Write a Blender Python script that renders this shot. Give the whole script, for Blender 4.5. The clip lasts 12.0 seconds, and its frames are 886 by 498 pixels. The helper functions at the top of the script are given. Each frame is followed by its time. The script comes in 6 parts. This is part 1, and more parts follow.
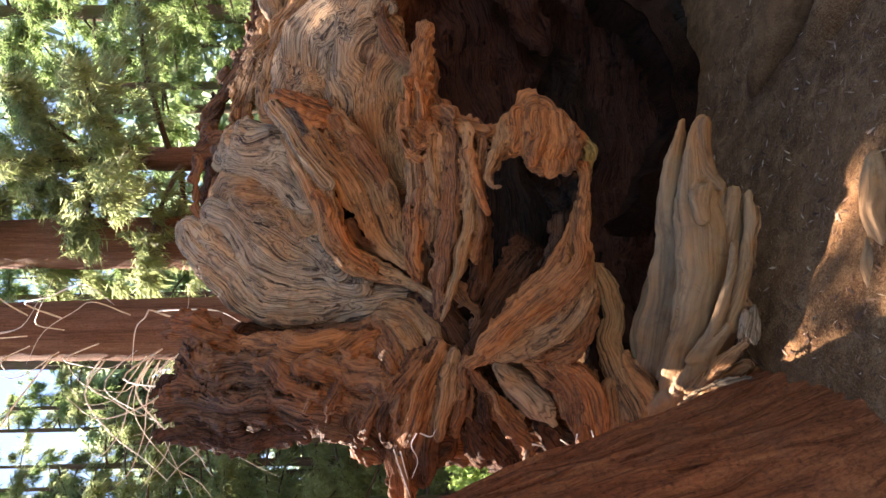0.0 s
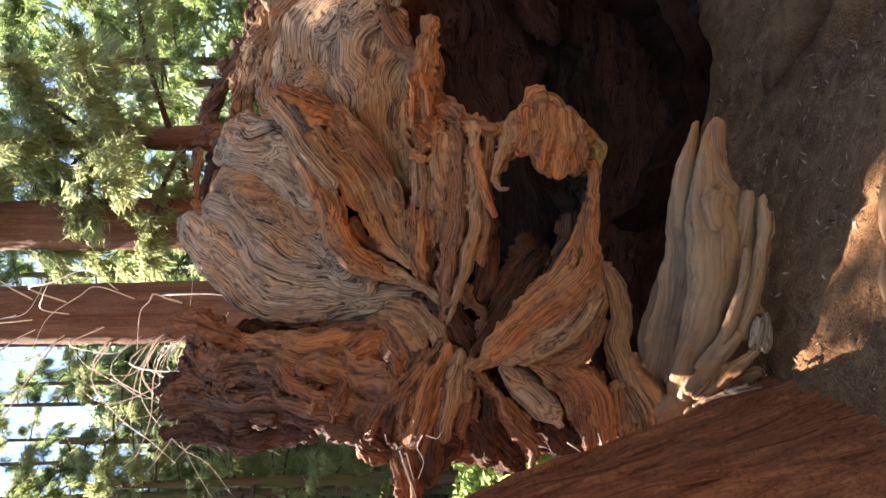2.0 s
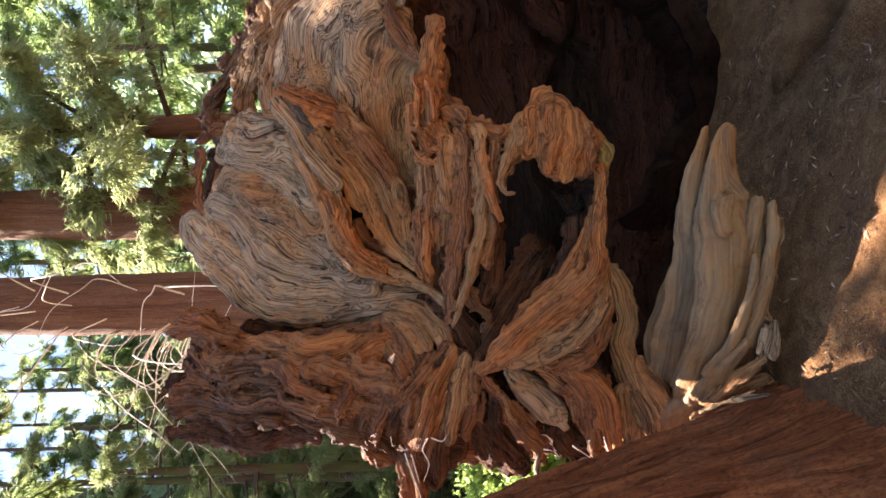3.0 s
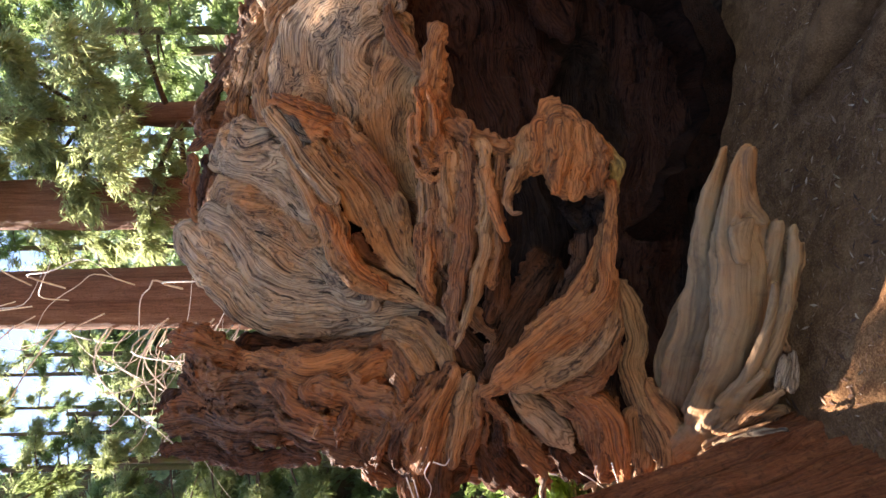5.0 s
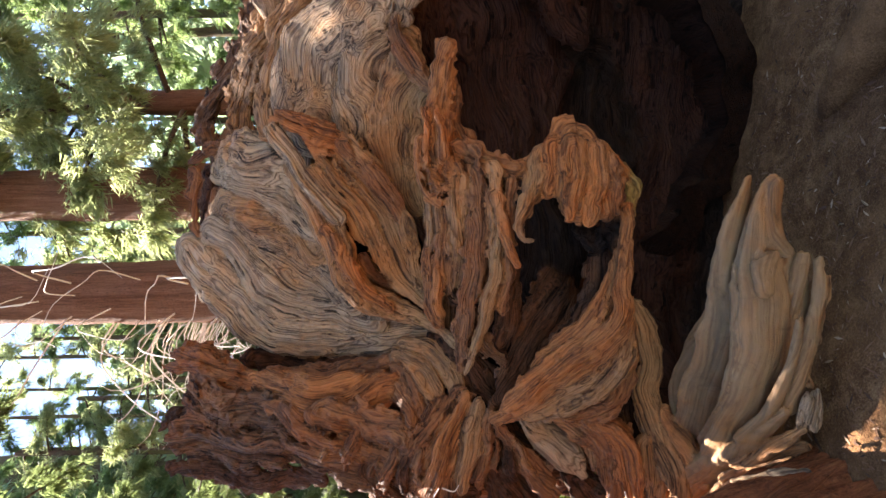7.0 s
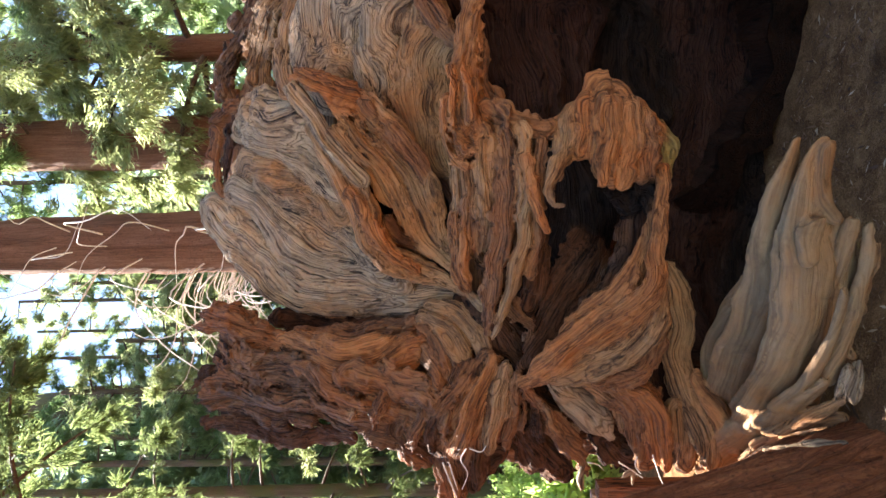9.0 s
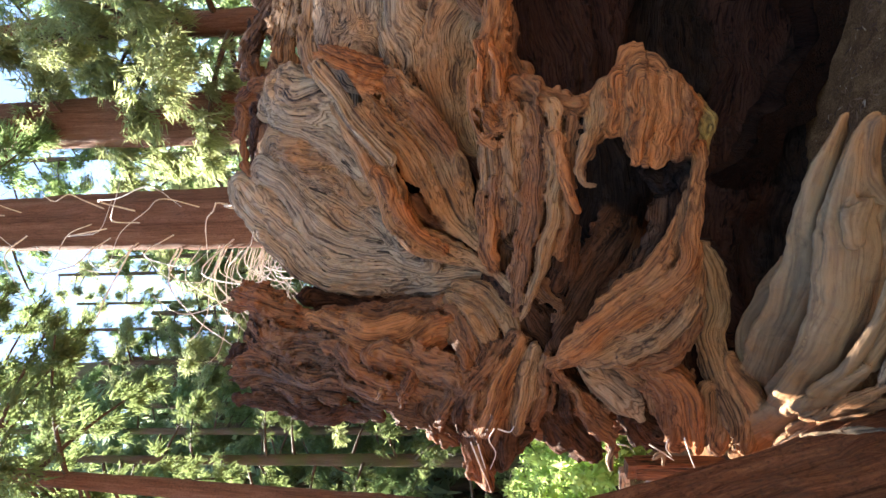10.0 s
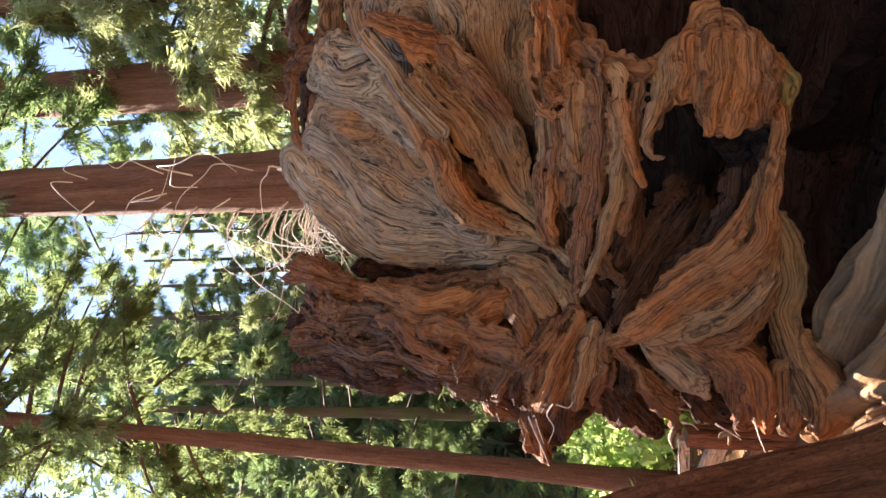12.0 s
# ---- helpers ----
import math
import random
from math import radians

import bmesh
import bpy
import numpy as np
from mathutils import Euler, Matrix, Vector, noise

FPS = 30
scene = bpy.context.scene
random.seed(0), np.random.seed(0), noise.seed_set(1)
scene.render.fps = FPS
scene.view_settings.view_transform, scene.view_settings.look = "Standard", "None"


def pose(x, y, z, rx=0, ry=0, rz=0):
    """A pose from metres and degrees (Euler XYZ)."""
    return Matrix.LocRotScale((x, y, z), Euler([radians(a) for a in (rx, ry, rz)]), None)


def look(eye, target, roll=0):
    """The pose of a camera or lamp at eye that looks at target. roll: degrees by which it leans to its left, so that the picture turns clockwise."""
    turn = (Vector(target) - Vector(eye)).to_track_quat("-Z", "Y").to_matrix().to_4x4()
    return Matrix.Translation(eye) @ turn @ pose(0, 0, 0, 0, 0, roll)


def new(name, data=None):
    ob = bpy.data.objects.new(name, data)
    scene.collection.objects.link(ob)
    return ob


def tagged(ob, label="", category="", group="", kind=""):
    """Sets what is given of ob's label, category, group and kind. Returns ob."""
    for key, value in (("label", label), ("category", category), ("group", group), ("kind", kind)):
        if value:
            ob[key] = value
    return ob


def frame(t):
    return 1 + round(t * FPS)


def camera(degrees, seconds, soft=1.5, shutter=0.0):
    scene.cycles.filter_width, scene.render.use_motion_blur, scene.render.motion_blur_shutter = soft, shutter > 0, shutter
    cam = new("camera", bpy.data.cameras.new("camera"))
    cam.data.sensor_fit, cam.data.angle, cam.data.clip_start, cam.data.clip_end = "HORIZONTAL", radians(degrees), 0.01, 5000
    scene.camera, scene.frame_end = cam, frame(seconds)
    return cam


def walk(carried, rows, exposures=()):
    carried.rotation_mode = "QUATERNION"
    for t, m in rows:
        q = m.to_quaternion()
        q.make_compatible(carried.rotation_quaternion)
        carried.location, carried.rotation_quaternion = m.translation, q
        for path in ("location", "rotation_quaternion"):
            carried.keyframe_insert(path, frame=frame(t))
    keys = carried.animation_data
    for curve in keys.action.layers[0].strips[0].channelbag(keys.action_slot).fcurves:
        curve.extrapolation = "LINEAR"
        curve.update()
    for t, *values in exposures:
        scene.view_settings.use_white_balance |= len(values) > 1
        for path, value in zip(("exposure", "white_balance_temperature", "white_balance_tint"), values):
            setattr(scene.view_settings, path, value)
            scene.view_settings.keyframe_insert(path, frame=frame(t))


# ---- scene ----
cam = camera(72.2, 12.0)
EXPOSURE, SKY, CELL = 2.80, 0.085, 0.008
METRES, EYE, TILT, LEAN = 1.05, 1.68, -1.8, 90.7
ROWS = [
    (0.0, 0.0, 0.0, 0.0, 0.0, 0.0, -0.0),
    (0.5, 0.0013, 0.0155, 0.0303, 0.09, -0.49, 0.03),
    (1.0, -0.0004, 0.0284, 0.0618, 0.16, -1.09, 0.04),
    (1.5, -0.0047, 0.0413, 0.0977, 0.21, -1.8, 0.05),
    (2.0, -0.0143, 0.0533, 0.1407, 0.26, -2.59, 0.08),
    (2.5, -0.0271, 0.0651, 0.1881, 0.29, -3.38, 0.12),
    (3.0, -0.0361, 0.0793, 0.2339, 0.33, -4.11, 0.15),
    (5.0, -0.0447, 0.2171, 0.4059, 0.42, -6.0, 0.14),
    (5.5, -0.0509, 0.2505, 0.4616, 0.57, -6.14, 0.19),
    (6.0, -0.0531, 0.2799, 0.5149, 0.75, -6.46, 0.2),
    (6.5, -0.0548, 0.3088, 0.5613, 0.88, -7.08, 0.23),
    (7.0, -0.0577, 0.3346, 0.602, 0.97, -8.07, 0.3),
    (9.0, -0.0679, 0.4174, 0.6873, 3.2, -13.54, 1.03),
    (9.5, -0.0699, 0.4395, 0.6999, 4.4, -14.85, 1.42),
    (10.0, -0.0724, 0.4628, 0.7129, 5.62, -16.09, 1.87),
    (10.5, -0.0772, 0.4871, 0.727, 6.78, -17.26, 2.35),
    (11.0, -0.0827, 0.5073, 0.7467, 7.92, -18.39, 2.9),
    (11.5, -0.0926, 0.5323, 0.7666, 8.98, -19.44, 3.44),
    (12.0, -0.1037, 0.5598, 0.786, 9.93, -20.33, 3.98),
]
BASE = pose(0, 0, EYE, TILT) @ pose(0, 0, 0, 0, LEAN)
walk(cam, [(t, BASE @ pose(METRES * x, METRES * y, METRES * z, 90 + pitch, roll, yaw)) for t, x, y, z, yaw, pitch, roll in ROWS],
     [(0.0, EXPOSURE, 7150, 20), (4.0, EXPOSURE + 0.03, 7100, 20), (7.0, EXPOSURE + 0.13, 6900, 18), (9.5, EXPOSURE + 0.30, 6700, 14), (10.2, EXPOSURE + 0.22, 6750, 15), (11.0, EXPOSURE - 0.02, 7050, 19), (12.0, EXPOSURE - 0.10, 7150, 21)])

# ---------------------------------------------------------------- light
SUN_ELEV, SUN_AZ = 55.5, -53.0
world = bpy.data.worlds.new("world")
scene.world = world
world.use_nodes = True
wn = world.node_tree.nodes
sky = wn.new("ShaderNodeTexSky")
sky.sky_type = 'NISHITA'
sky.sun_disc = False
sky.sun_elevation = radians(SUN_ELEV)
sky.sun_rotation = radians(SUN_AZ)
sky.altitude = 2000.0
sky.air_density, sky.dust_density, sky.ozone_density = 1.0, 0.15, 1.0
wn["Background"].inputs["Strength"].default_value = SKY
world.node_tree.links.new(sky.outputs[0], wn["Background"].inputs["Color"])
sun_data = bpy.data.lights.new("sun", 'SUN')
sun_data.energy, sun_data.angle, sun_data.color = 5.0, radians(0.55), (1.0, 0.965, 0.90)
sun = new("sun", sun_data)
sx = math.sin(radians(SUN_AZ)) * math.cos(radians(SUN_ELEV))
sy = math.cos(radians(SUN_AZ)) * math.cos(radians(SUN_ELEV))
SUN_WAY = Vector((sx, sy, math.sin(radians(SUN_ELEV))))
sun.matrix_world = look(SUN_WAY * 60, (0, 0, 0))


# ---------------------------------------------------------------- materials
class Nodes:
    """A short hand for building a node material."""

    def __init__(self, name):
        self.mat = bpy.data.materials.new(name)
        self.mat.use_nodes = True
        self.tree = self.mat.node_tree
        self.bsdf = self.tree.nodes["Principled BSDF"]
        self.out = self.tree.nodes["Material Output"]

    def add(self, kind, **inputs):
        n = self.tree.nodes.new(kind)
        for key, value in inputs.items():
            self.put(n, key, value)
        return n

    def put(self, n, key, value):
        slot = n.inputs[int(key[1:])] if key[0] == "i" and key[1:].isdigit() else n.inputs[key.replace("_", " ")]
        if hasattr(value, "is_output"):
            self.tree.links.new(value, slot)
        else:
            slot.default_value = value

    def noise(self, vec, scale, detail=4.0, rough=0.55, distort=0.0):
        return self.add("ShaderNodeTexNoise", Vector=vec, Scale=scale, Detail=detail, Roughness=rough, Distortion=distort).outputs["Fac"]

    def math(self, op, a, b=0.0):
        n = self.add("ShaderNodeMath", i0=a, i1=b)
        n.operation = op
        return n.outputs[0]

    def ramp(self, fac, *stops):
        n = self.add("ShaderNodeValToRGB", Fac=fac)
        el = n.color_ramp.elements
        while len(el) < len(stops):
            el.new(0.5)
        for e, (at, c) in zip(el, stops):
            e.position = at
            e.color = (*c, 1) if isinstance(c, tuple) else (c, c, c, 1)
        return n.outputs["Color"]

    def mix(self, fac, a, b, kind='MIX'):
        n = self.tree.nodes.new("ShaderNodeMix")
        n.data_type, n.blend_type = 'RGBA', kind
        for slot, value in ((n.inputs[0], fac), (n.inputs[6], a), (n.inputs[7], b)):
            if hasattr(value, "is_output"):
                self.tree.links.new(value, slot)
            else:
                slot.default_value = value if not isinstance(value, tuple) else (*value, 1)
        return n.outputs[2]

    def bump(self, height, strength, distance, under=None):
        n = self.add("ShaderNodeBump", Strength=strength, Distance=distance, Height=height)
        if under is not None:
            self.put(n, "Normal", under)
        return n.outputs[0]

    def done(self, color, rough, normal=None, spec=0.3):
        self.put(self.bsdf, "Base Color", color)
        self.put(self.bsdf, "Roughness", rough)
        self.put(self.bsdf, "Specular IOR Level", spec)
        if normal is not None:
            self.put(self.bsdf, "Normal", normal)
        return self.mat


def wood(name, tint, stain=(1.10, 0.82, 0.58), stain_at=0.58, fine=1.0, relief=1.0, spec=0.25, cracks=1.0, grainy=1.0, laid=True):
    """Old weathered wood: year rings laid bare as fine wavy lines along the grain, fibres, stains and long splits. laid: the tint lies on the mesh, where one root's colour runs into the next."""
    n = Nodes(name)
    n.mat["tint"] = tint
    grain = n.add("ShaderNodeAttribute")
    grain.attribute_name = "grain"
    g = grain.outputs["Vector"]
    place = n.add("ShaderNodeNewGeometry").outputs["Position"]
    if laid:
        own = n.add("ShaderNodeAttribute")
        own.attribute_name = "tint"
        base = own.outputs["Vector"]
    else:
        own = n.add("ShaderNodeRGB")
        own.outputs[0].default_value = (*tint, 1)
        base = own.outputs[0]
    broad = n.noise(g, 15 * fine, 3, 0.55, 0.1)
    fibre = n.noise(g, 120 * fine, 6, 0.7)
    # the rings: level lines of a slow field
    field = n.add("ShaderNodeTexNoise", Vector=g, Scale=8.0 * fine, Detail=2.5, Roughness=0.42, Distortion=0.25).outputs["Fac"]
    wave = n.math('SINE', n.math('ADD', n.math('MULTIPLY', field, 130.0), n.math('MULTIPLY', fibre, 2.6)))
    ring = n.math('ADD', n.math('MULTIPLY', wave, 0.5), 0.5)
    where = n.noise(place, 5.5, 3, 0.5)
    tone = n.math('ADD', n.math('ADD', n.math('MULTIPLY', broad, 0.44), n.math('MULTIPLY', fibre, 0.50)), n.math('MULTIPLY', ring, 0.06))
    shade = n.ramp(tone, (0.37, (0.25, 0.22, 0.21)), (0.46, 1.0), (0.58, (1.72, 1.76, 1.76)))
    patch = n.noise(place, 3.0, 6, 0.6, 0.7)
    blend = n.math('ADD', n.math('MULTIPLY', patch, 0.80), n.math('MULTIPLY', broad, 0.20))
    col = n.mix(grainy, base, shade, 'MULTIPLY')
    col = n.mix(n.ramp(blend, (stain_at - 0.12, 0.0), (stain_at + 0.08, 1.0)), col, n.mix(1.0, col, stain, 'MULTIPLY'))
    ash = n.noise(place, 4.3, 5, 0.6, 0.5)
    col = n.mix(n.ramp(ash, (0.53, 0.0), (0.70, 0.45)), col, n.mix(1.0, col, (0.98, 1.08, 1.14), 'MULTIPLY'))
    line = n.ramp(ring, (0.0, 0.0), (0.30, 1.0))
    col = n.mix(n.ramp(where, (0.38, 0.15 * cracks), (0.60, 0.85 * cracks)), col, n.ramp(line, (0.0, (0.52, 0.49, 0.48)), (1.0, 1.0)), 'MULTIPLY')
    # long dark splits, more in some places than in others
    split = n.noise(g, 36 * fine, 3, 0.6, 0.1)
    check = n.ramp(n.math('ADD', split, n.math('MULTIPLY', n.math('SUBTRACT', where, 0.5), 0.30)), (0.325, 0.0), (0.375, 1.0))
    col = n.mix(min(1.0, cracks), col, n.ramp(check, (0.0, 0.18), (1.0, 1.0)), 'MULTIPLY')
    grime = n.noise(place, 9, 6, 0.7, 0.8)
    col = n.mix(n.ramp(grime, (0.54, 0.0), (0.72, 0.6)), col, n.mix(1.0, base, (0.34, 0.31, 0.31), 'MULTIPLY'))
    speck = n.noise(place, 110, 3, 0.6)
    col = n.mix(n.ramp(speck, (0.62, 0.0), (0.72, 0.25)), col, n.mix(1.0, base, (0.25, 0.22, 0.2), 'MULTIPLY'))
    height = n.math('ADD', n.math('ADD', n.math('MULTIPLY', fibre, 0.6), n.math('MULTIPLY', line, 0.16)), n.math('ADD', n.math('MULTIPLY', check, 0.8), n.math('MULTIPLY', broad, 0.8)))
    nor = n.bump(n.noise(place, 24, 5, 0.62, 0.3), 0.45 * relief, 0.018)
    nor = n.bump(height, 1.0 * relief, 0.030, nor)
    nor = n.bump(speck, 0.2, 0.004, nor)
    return n.done(col, n.ramp(fibre, (0.3, 0.55), (0.7, 0.8)), nor, spec)


def bark(name, dark, mid, light, along=0.09, scale=1.0, moss=0.0):
    """Fibrous red bark, furrowed along the trunk."""
    n = Nodes(name)
    grain = n.add("ShaderNodeAttribute")
    grain.attribute_name = "grain"
    g = grain.outputs["Vector"]
    place = n.add("ShaderNodeNewGeometry").outputs["Position"]
    broad = n.noise(g, 9 * scale, 5, 0.65, 0.3)
    fibre = n.noise(g, 70 * scale, 6, 0.75, 0.6)
    tone = n.math('ADD', n.math('MULTIPLY', broad, 0.5), n.math('MULTIPLY', fibre, 0.5))
    col = n.ramp(tone, (0.33, dark), (0.47, mid), (0.64, light))
    crumb = n.noise(place, 48, 5, 0.7)
    col = n.mix(n.ramp(crumb, (0.30, 0.75), (0.50, 0.0)), col, dark)
    grey = n.noise(place, 2.2, 5, 0.6)
    col = n.mix(n.ramp(grey, (0.5, 0.0), (0.72, 0.40)), col, (0.17, 0.098, 0.060))
    if moss:
        col = n.mix(n.ramp(n.noise(place, 1.3, 4), (0.42, 0.0), (0.6, moss)), col, (0.10, 0.11, 0.04))
    nor = n.bump(n.math('ADD', n.math('ADD', broad, fibre), n.math('MULTIPLY', crumb, 0.5)), 1.0, 0.03 / scale)
    return n.done(col, 0.9, nor, 0.15)


def leaf(name, dark, light, glow):
    """Needle sprays: two greens by clump, some light let through."""
    n = Nodes(name)
    geo = n.add("ShaderNodeNewGeometry")
    each = geo.outputs["Random Per Island"]
    clump = n.noise(geo.outputs["Position"], 0.55, 4, 0.6)
    tone = n.math('ADD', n.math('MULTIPLY', each, 0.5), n.math('MULTIPLY', clump, 0.6))
    col = n.ramp(tone, (0.28, dark), (0.62, light), (0.85, tuple(c * 1.25 for c in light)))
    n.done(col, 0.6, None, 0.25)
    thin = n.add("ShaderNodeBsdfTranslucent", Color=n.mix(0.5, col, glow))
    both = n.add("ShaderNodeMixShader", i0=0.68, i1=n.bsdf.outputs[0], i2=thin.outputs[0])
    n.put(n.out, "Surface", both.outputs[0])
    return n.mat


def duff(name):
    """Forest floor: dark earth under red-brown needles, bark dust and pale chips."""
    n = Nodes(name)
    place = n.add("ShaderNodeNewGeometry").outputs["Position"]
    big = n.noise(place, 1.1, 5, 0.6, 0.3)
    mid = n.noise(place, 9, 5, 0.65, 0.5)
    fine = n.noise(place, 120, 4, 0.7, 0.8)
    tone = n.math('ADD', n.math('MULTIPLY', mid, 0.45), n.math('MULTIPLY', fine, 0.55))
    col = n.ramp(tone, (0.33, (0.040, 0.019, 0.010)), (0.47, (0.124, 0.057, 0.023)), (0.61, (0.265, 0.147, 0.068)), (0.75, (0.42, 0.29, 0.17)))
    col = n.mix(n.ramp(big, (0.45, 0.0), (0.65, 0.55)), col, (0.182, 0.092, 0.040))
    cell = n.add("ShaderNodeTexVoronoi", Vector=place, Scale=55.0, Randomness=1.0)
    cell.feature = 'DISTANCE_TO_EDGE'
    nor = n.bump(n.math('ADD', fine, n.math('MULTIPLY', cell.outputs["Distance"], 0.6)), 0.8, 0.012)
    nor = n.bump(mid, 0.6, 0.04, nor)
    return n.done(col, 0.95, nor, 0.12)


def plain(name, a, b, scale=20.0, rough=0.7, relief=0.2):
    n = Nodes(name)
    place = n.add("ShaderNodeNewGeometry").outputs["Position"]
    f = n.noise(place, scale, 5, 0.65, 0.3)
    return n.done(n.ramp(f, (0.35, a), (0.65, b)), rough, n.bump(f, relief, 0.01), 0.25)


GREY = wood("grey_weathered_wood", (0.310, 0.206, 0.120), cracks=1.1)
ASH = wood("ash_grey_wood", (0.290, 0.204, 0.126), cracks=1.15)
TAN = wood("tan_weathered_wood", (0.268, 0.142, 0.064), cracks=0.7)
BROWN = wood("red_brown_wood", (0.188, 0.082, 0.035), cracks=0.65)
ORANGE = wood("orange_brown_wood", (0.285, 0.114, 0.040), cracks=0.6)
CRUMBLE = wood("crumbling_brown_wood", (0.152, 0.079, 0.042), fine=0.8, relief=1.4)
MOSSY = wood("moss_edged_wood", (0.19, 0.125, 0.038))
# charred wood; also the black for gaps where only shade lies
CHAR_SHADE = wood("char_and_shade_wood", (0.016, 0.011, 0.009), spec=0.08)
# hollow woods: the cavity's shade is put into these near-black tints
SHADED_HOLLOW = wood("shaded_hollow_wood", (0.030, 0.014, 0.009), spec=0.10, laid=False)
SHADED_RED = wood("shaded_red_hollow_wood", (0.034, 0.015, 0.010), spec=0.10)
SPIKE = wood("smooth_tan_wood", (0.205, 0.122, 0.060), fine=0.7, relief=0.3, cracks=0.15, grainy=0.42)
# dark wood; in creases and gaps its tint stands in for shade
UMBER_SHADE = wood("umber_and_shade_wood", (0.078, 0.037, 0.020), spec=0.12)
PALE = wood("pale_broken_wood", (0.30, 0.215, 0.140), relief=1.3)
TIMBER = wood("fence_timber", (0.165, 0.075, 0.038), laid=False)
# the fence timber lightened, with the sun on the rails in its colour
SUNLIT_TIMBER = wood("sunlit_fence_timber", (0.40, 0.31, 0.22), laid=False)
RED_BARK = bark("red_fibrous_bark", (0.062, 0.021, 0.010), (0.245, 0.078, 0.030), (0.46, 0.168, 0.066))
FAR_BARK = bark("far_red_bark", (0.060, 0.028, 0.017), (0.185, 0.088, 0.052), (0.32, 0.175, 0.115), scale=0.8)
DIM_BARK = bark("mossy_grey_bark", (0.045, 0.032, 0.022), (0.12, 0.085, 0.058), (0.20, 0.15, 0.105), scale=0.8, moss=0.8)
TWIG = plain("bleached_twig", (0.58, 0.50, 0.42), (0.82, 0.75, 0.66), 30)
LIMB = plain("dark_limb", (0.05, 0.038, 0.028), (0.12, 0.085, 0.06), 25, 0.85)
LEAF_DEEP = leaf("deep_green_needles", (0.075, 0.112, 0.052), (0.140, 0.200, 0.088), (0.30, 0.44, 0.17))
LEAF_FRESH = leaf("fresh_green_needles", (0.095, 0.135, 0.058), (0.165, 0.225, 0.095), (0.36, 0.50, 0.17))
# sunlight on the sprays put into a paler green
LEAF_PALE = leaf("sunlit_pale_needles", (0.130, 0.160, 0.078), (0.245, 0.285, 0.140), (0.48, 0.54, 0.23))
# darker copy of the needles, for sprays the sun overlights
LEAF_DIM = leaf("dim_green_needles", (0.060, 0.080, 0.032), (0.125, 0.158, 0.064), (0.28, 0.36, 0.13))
# distance haze is put into this paler, greyer green
LEAF_FAR_HAZE = leaf("haze_paled_far_needles", (0.13, 0.18, 0.105), (0.25, 0.32, 0.19), (0.42, 0.54, 0.32))
DUFF = duff("forest_duff")


# ---------------------------------------------------------------- shapes
def lattice(h):
    """A number from 0 to 1 for each whole number."""
    h = (h ^ (h >> np.uint32(13))) * np.uint32(1274126177)
    h = (h ^ (h >> np.uint32(16))) * np.uint32(2246822519)
    return ((h >> np.uint32(15)) & np.uint32(0xFFFF)).astype(np.float32) * np.float32(1 / 65535)


def vnoise(p, seed=0):
    """Value noise, 0 to 1, at the rows of p."""
    p = np.asarray(p, np.float32)
    i = np.floor(p)
    f = p - i
    f = f * f * f * (f * (f * 6 - 15) + 10)
    n = i.astype(np.int32).astype(np.uint32)
    hx = n[:, 0] * np.uint32(374761393) + np.uint32((seed * 1274126177) & 0xFFFFFFFF)
    hy, hz = n[:, 1] * np.uint32(668265263), n[:, 2] * np.uint32(2147483647)
    x, y, z = f[:, 0], f[:, 1], f[:, 2]
    planes = []
    for dx in (0, 1):
        a = hx + np.uint32(374761393 * dx)
        rows = []
        for dy in (0, 1):
            c = a + hy + np.uint32(668265263 * dy)
            lo, hi = lattice(c + hz), lattice(c + hz + np.uint32(2147483647))
            rows.append(lo + (hi - lo) * z)
        planes.append(rows[0] + (rows[1] - rows[0]) * y)
    return planes[0] + (planes[1] - planes[0]) * x


def fbm(p, seed=0, octaves=4, gain=0.5):
    total, amp, norm = 0.0, 1.0, 0.0
    for k in range(octaves):
        total = total + amp * vnoise(p * 2.03 ** k + 17.3 * k, seed + k)
        norm += amp
        amp *= gain
    return total / norm


def spline(pts, count):
    """Catmull-Rom through the rows of pts, at count even steps of length."""
    p = np.array(pts, float)
    p = np.vstack([2 * p[0] - p[1], p, 2 * p[-1] - p[-2]])
    out = []
    for k in range(1, len(p) - 2):
        for t in np.linspace(0, 1, 24, endpoint=False):
            a, b, c, d = p[k - 1:k + 3]
            out.append(0.5 * (2 * b + (c - a) * t + (2 * a - 5 * b + 4 * c - d) * t * t + (3 * b - a - 3 * c + d) * t ** 3))
    out.append(p[-2])
    out = np.array(out)
    s = np.concatenate([[0], np.cumsum(np.linalg.norm(np.diff(out[:, :3], axis=0), axis=1))])
    at = np.linspace(0, s[-1], count)
    return np.stack([np.interp(at, s, out[:, k]) for k in range(out.shape[1])], axis=1), at


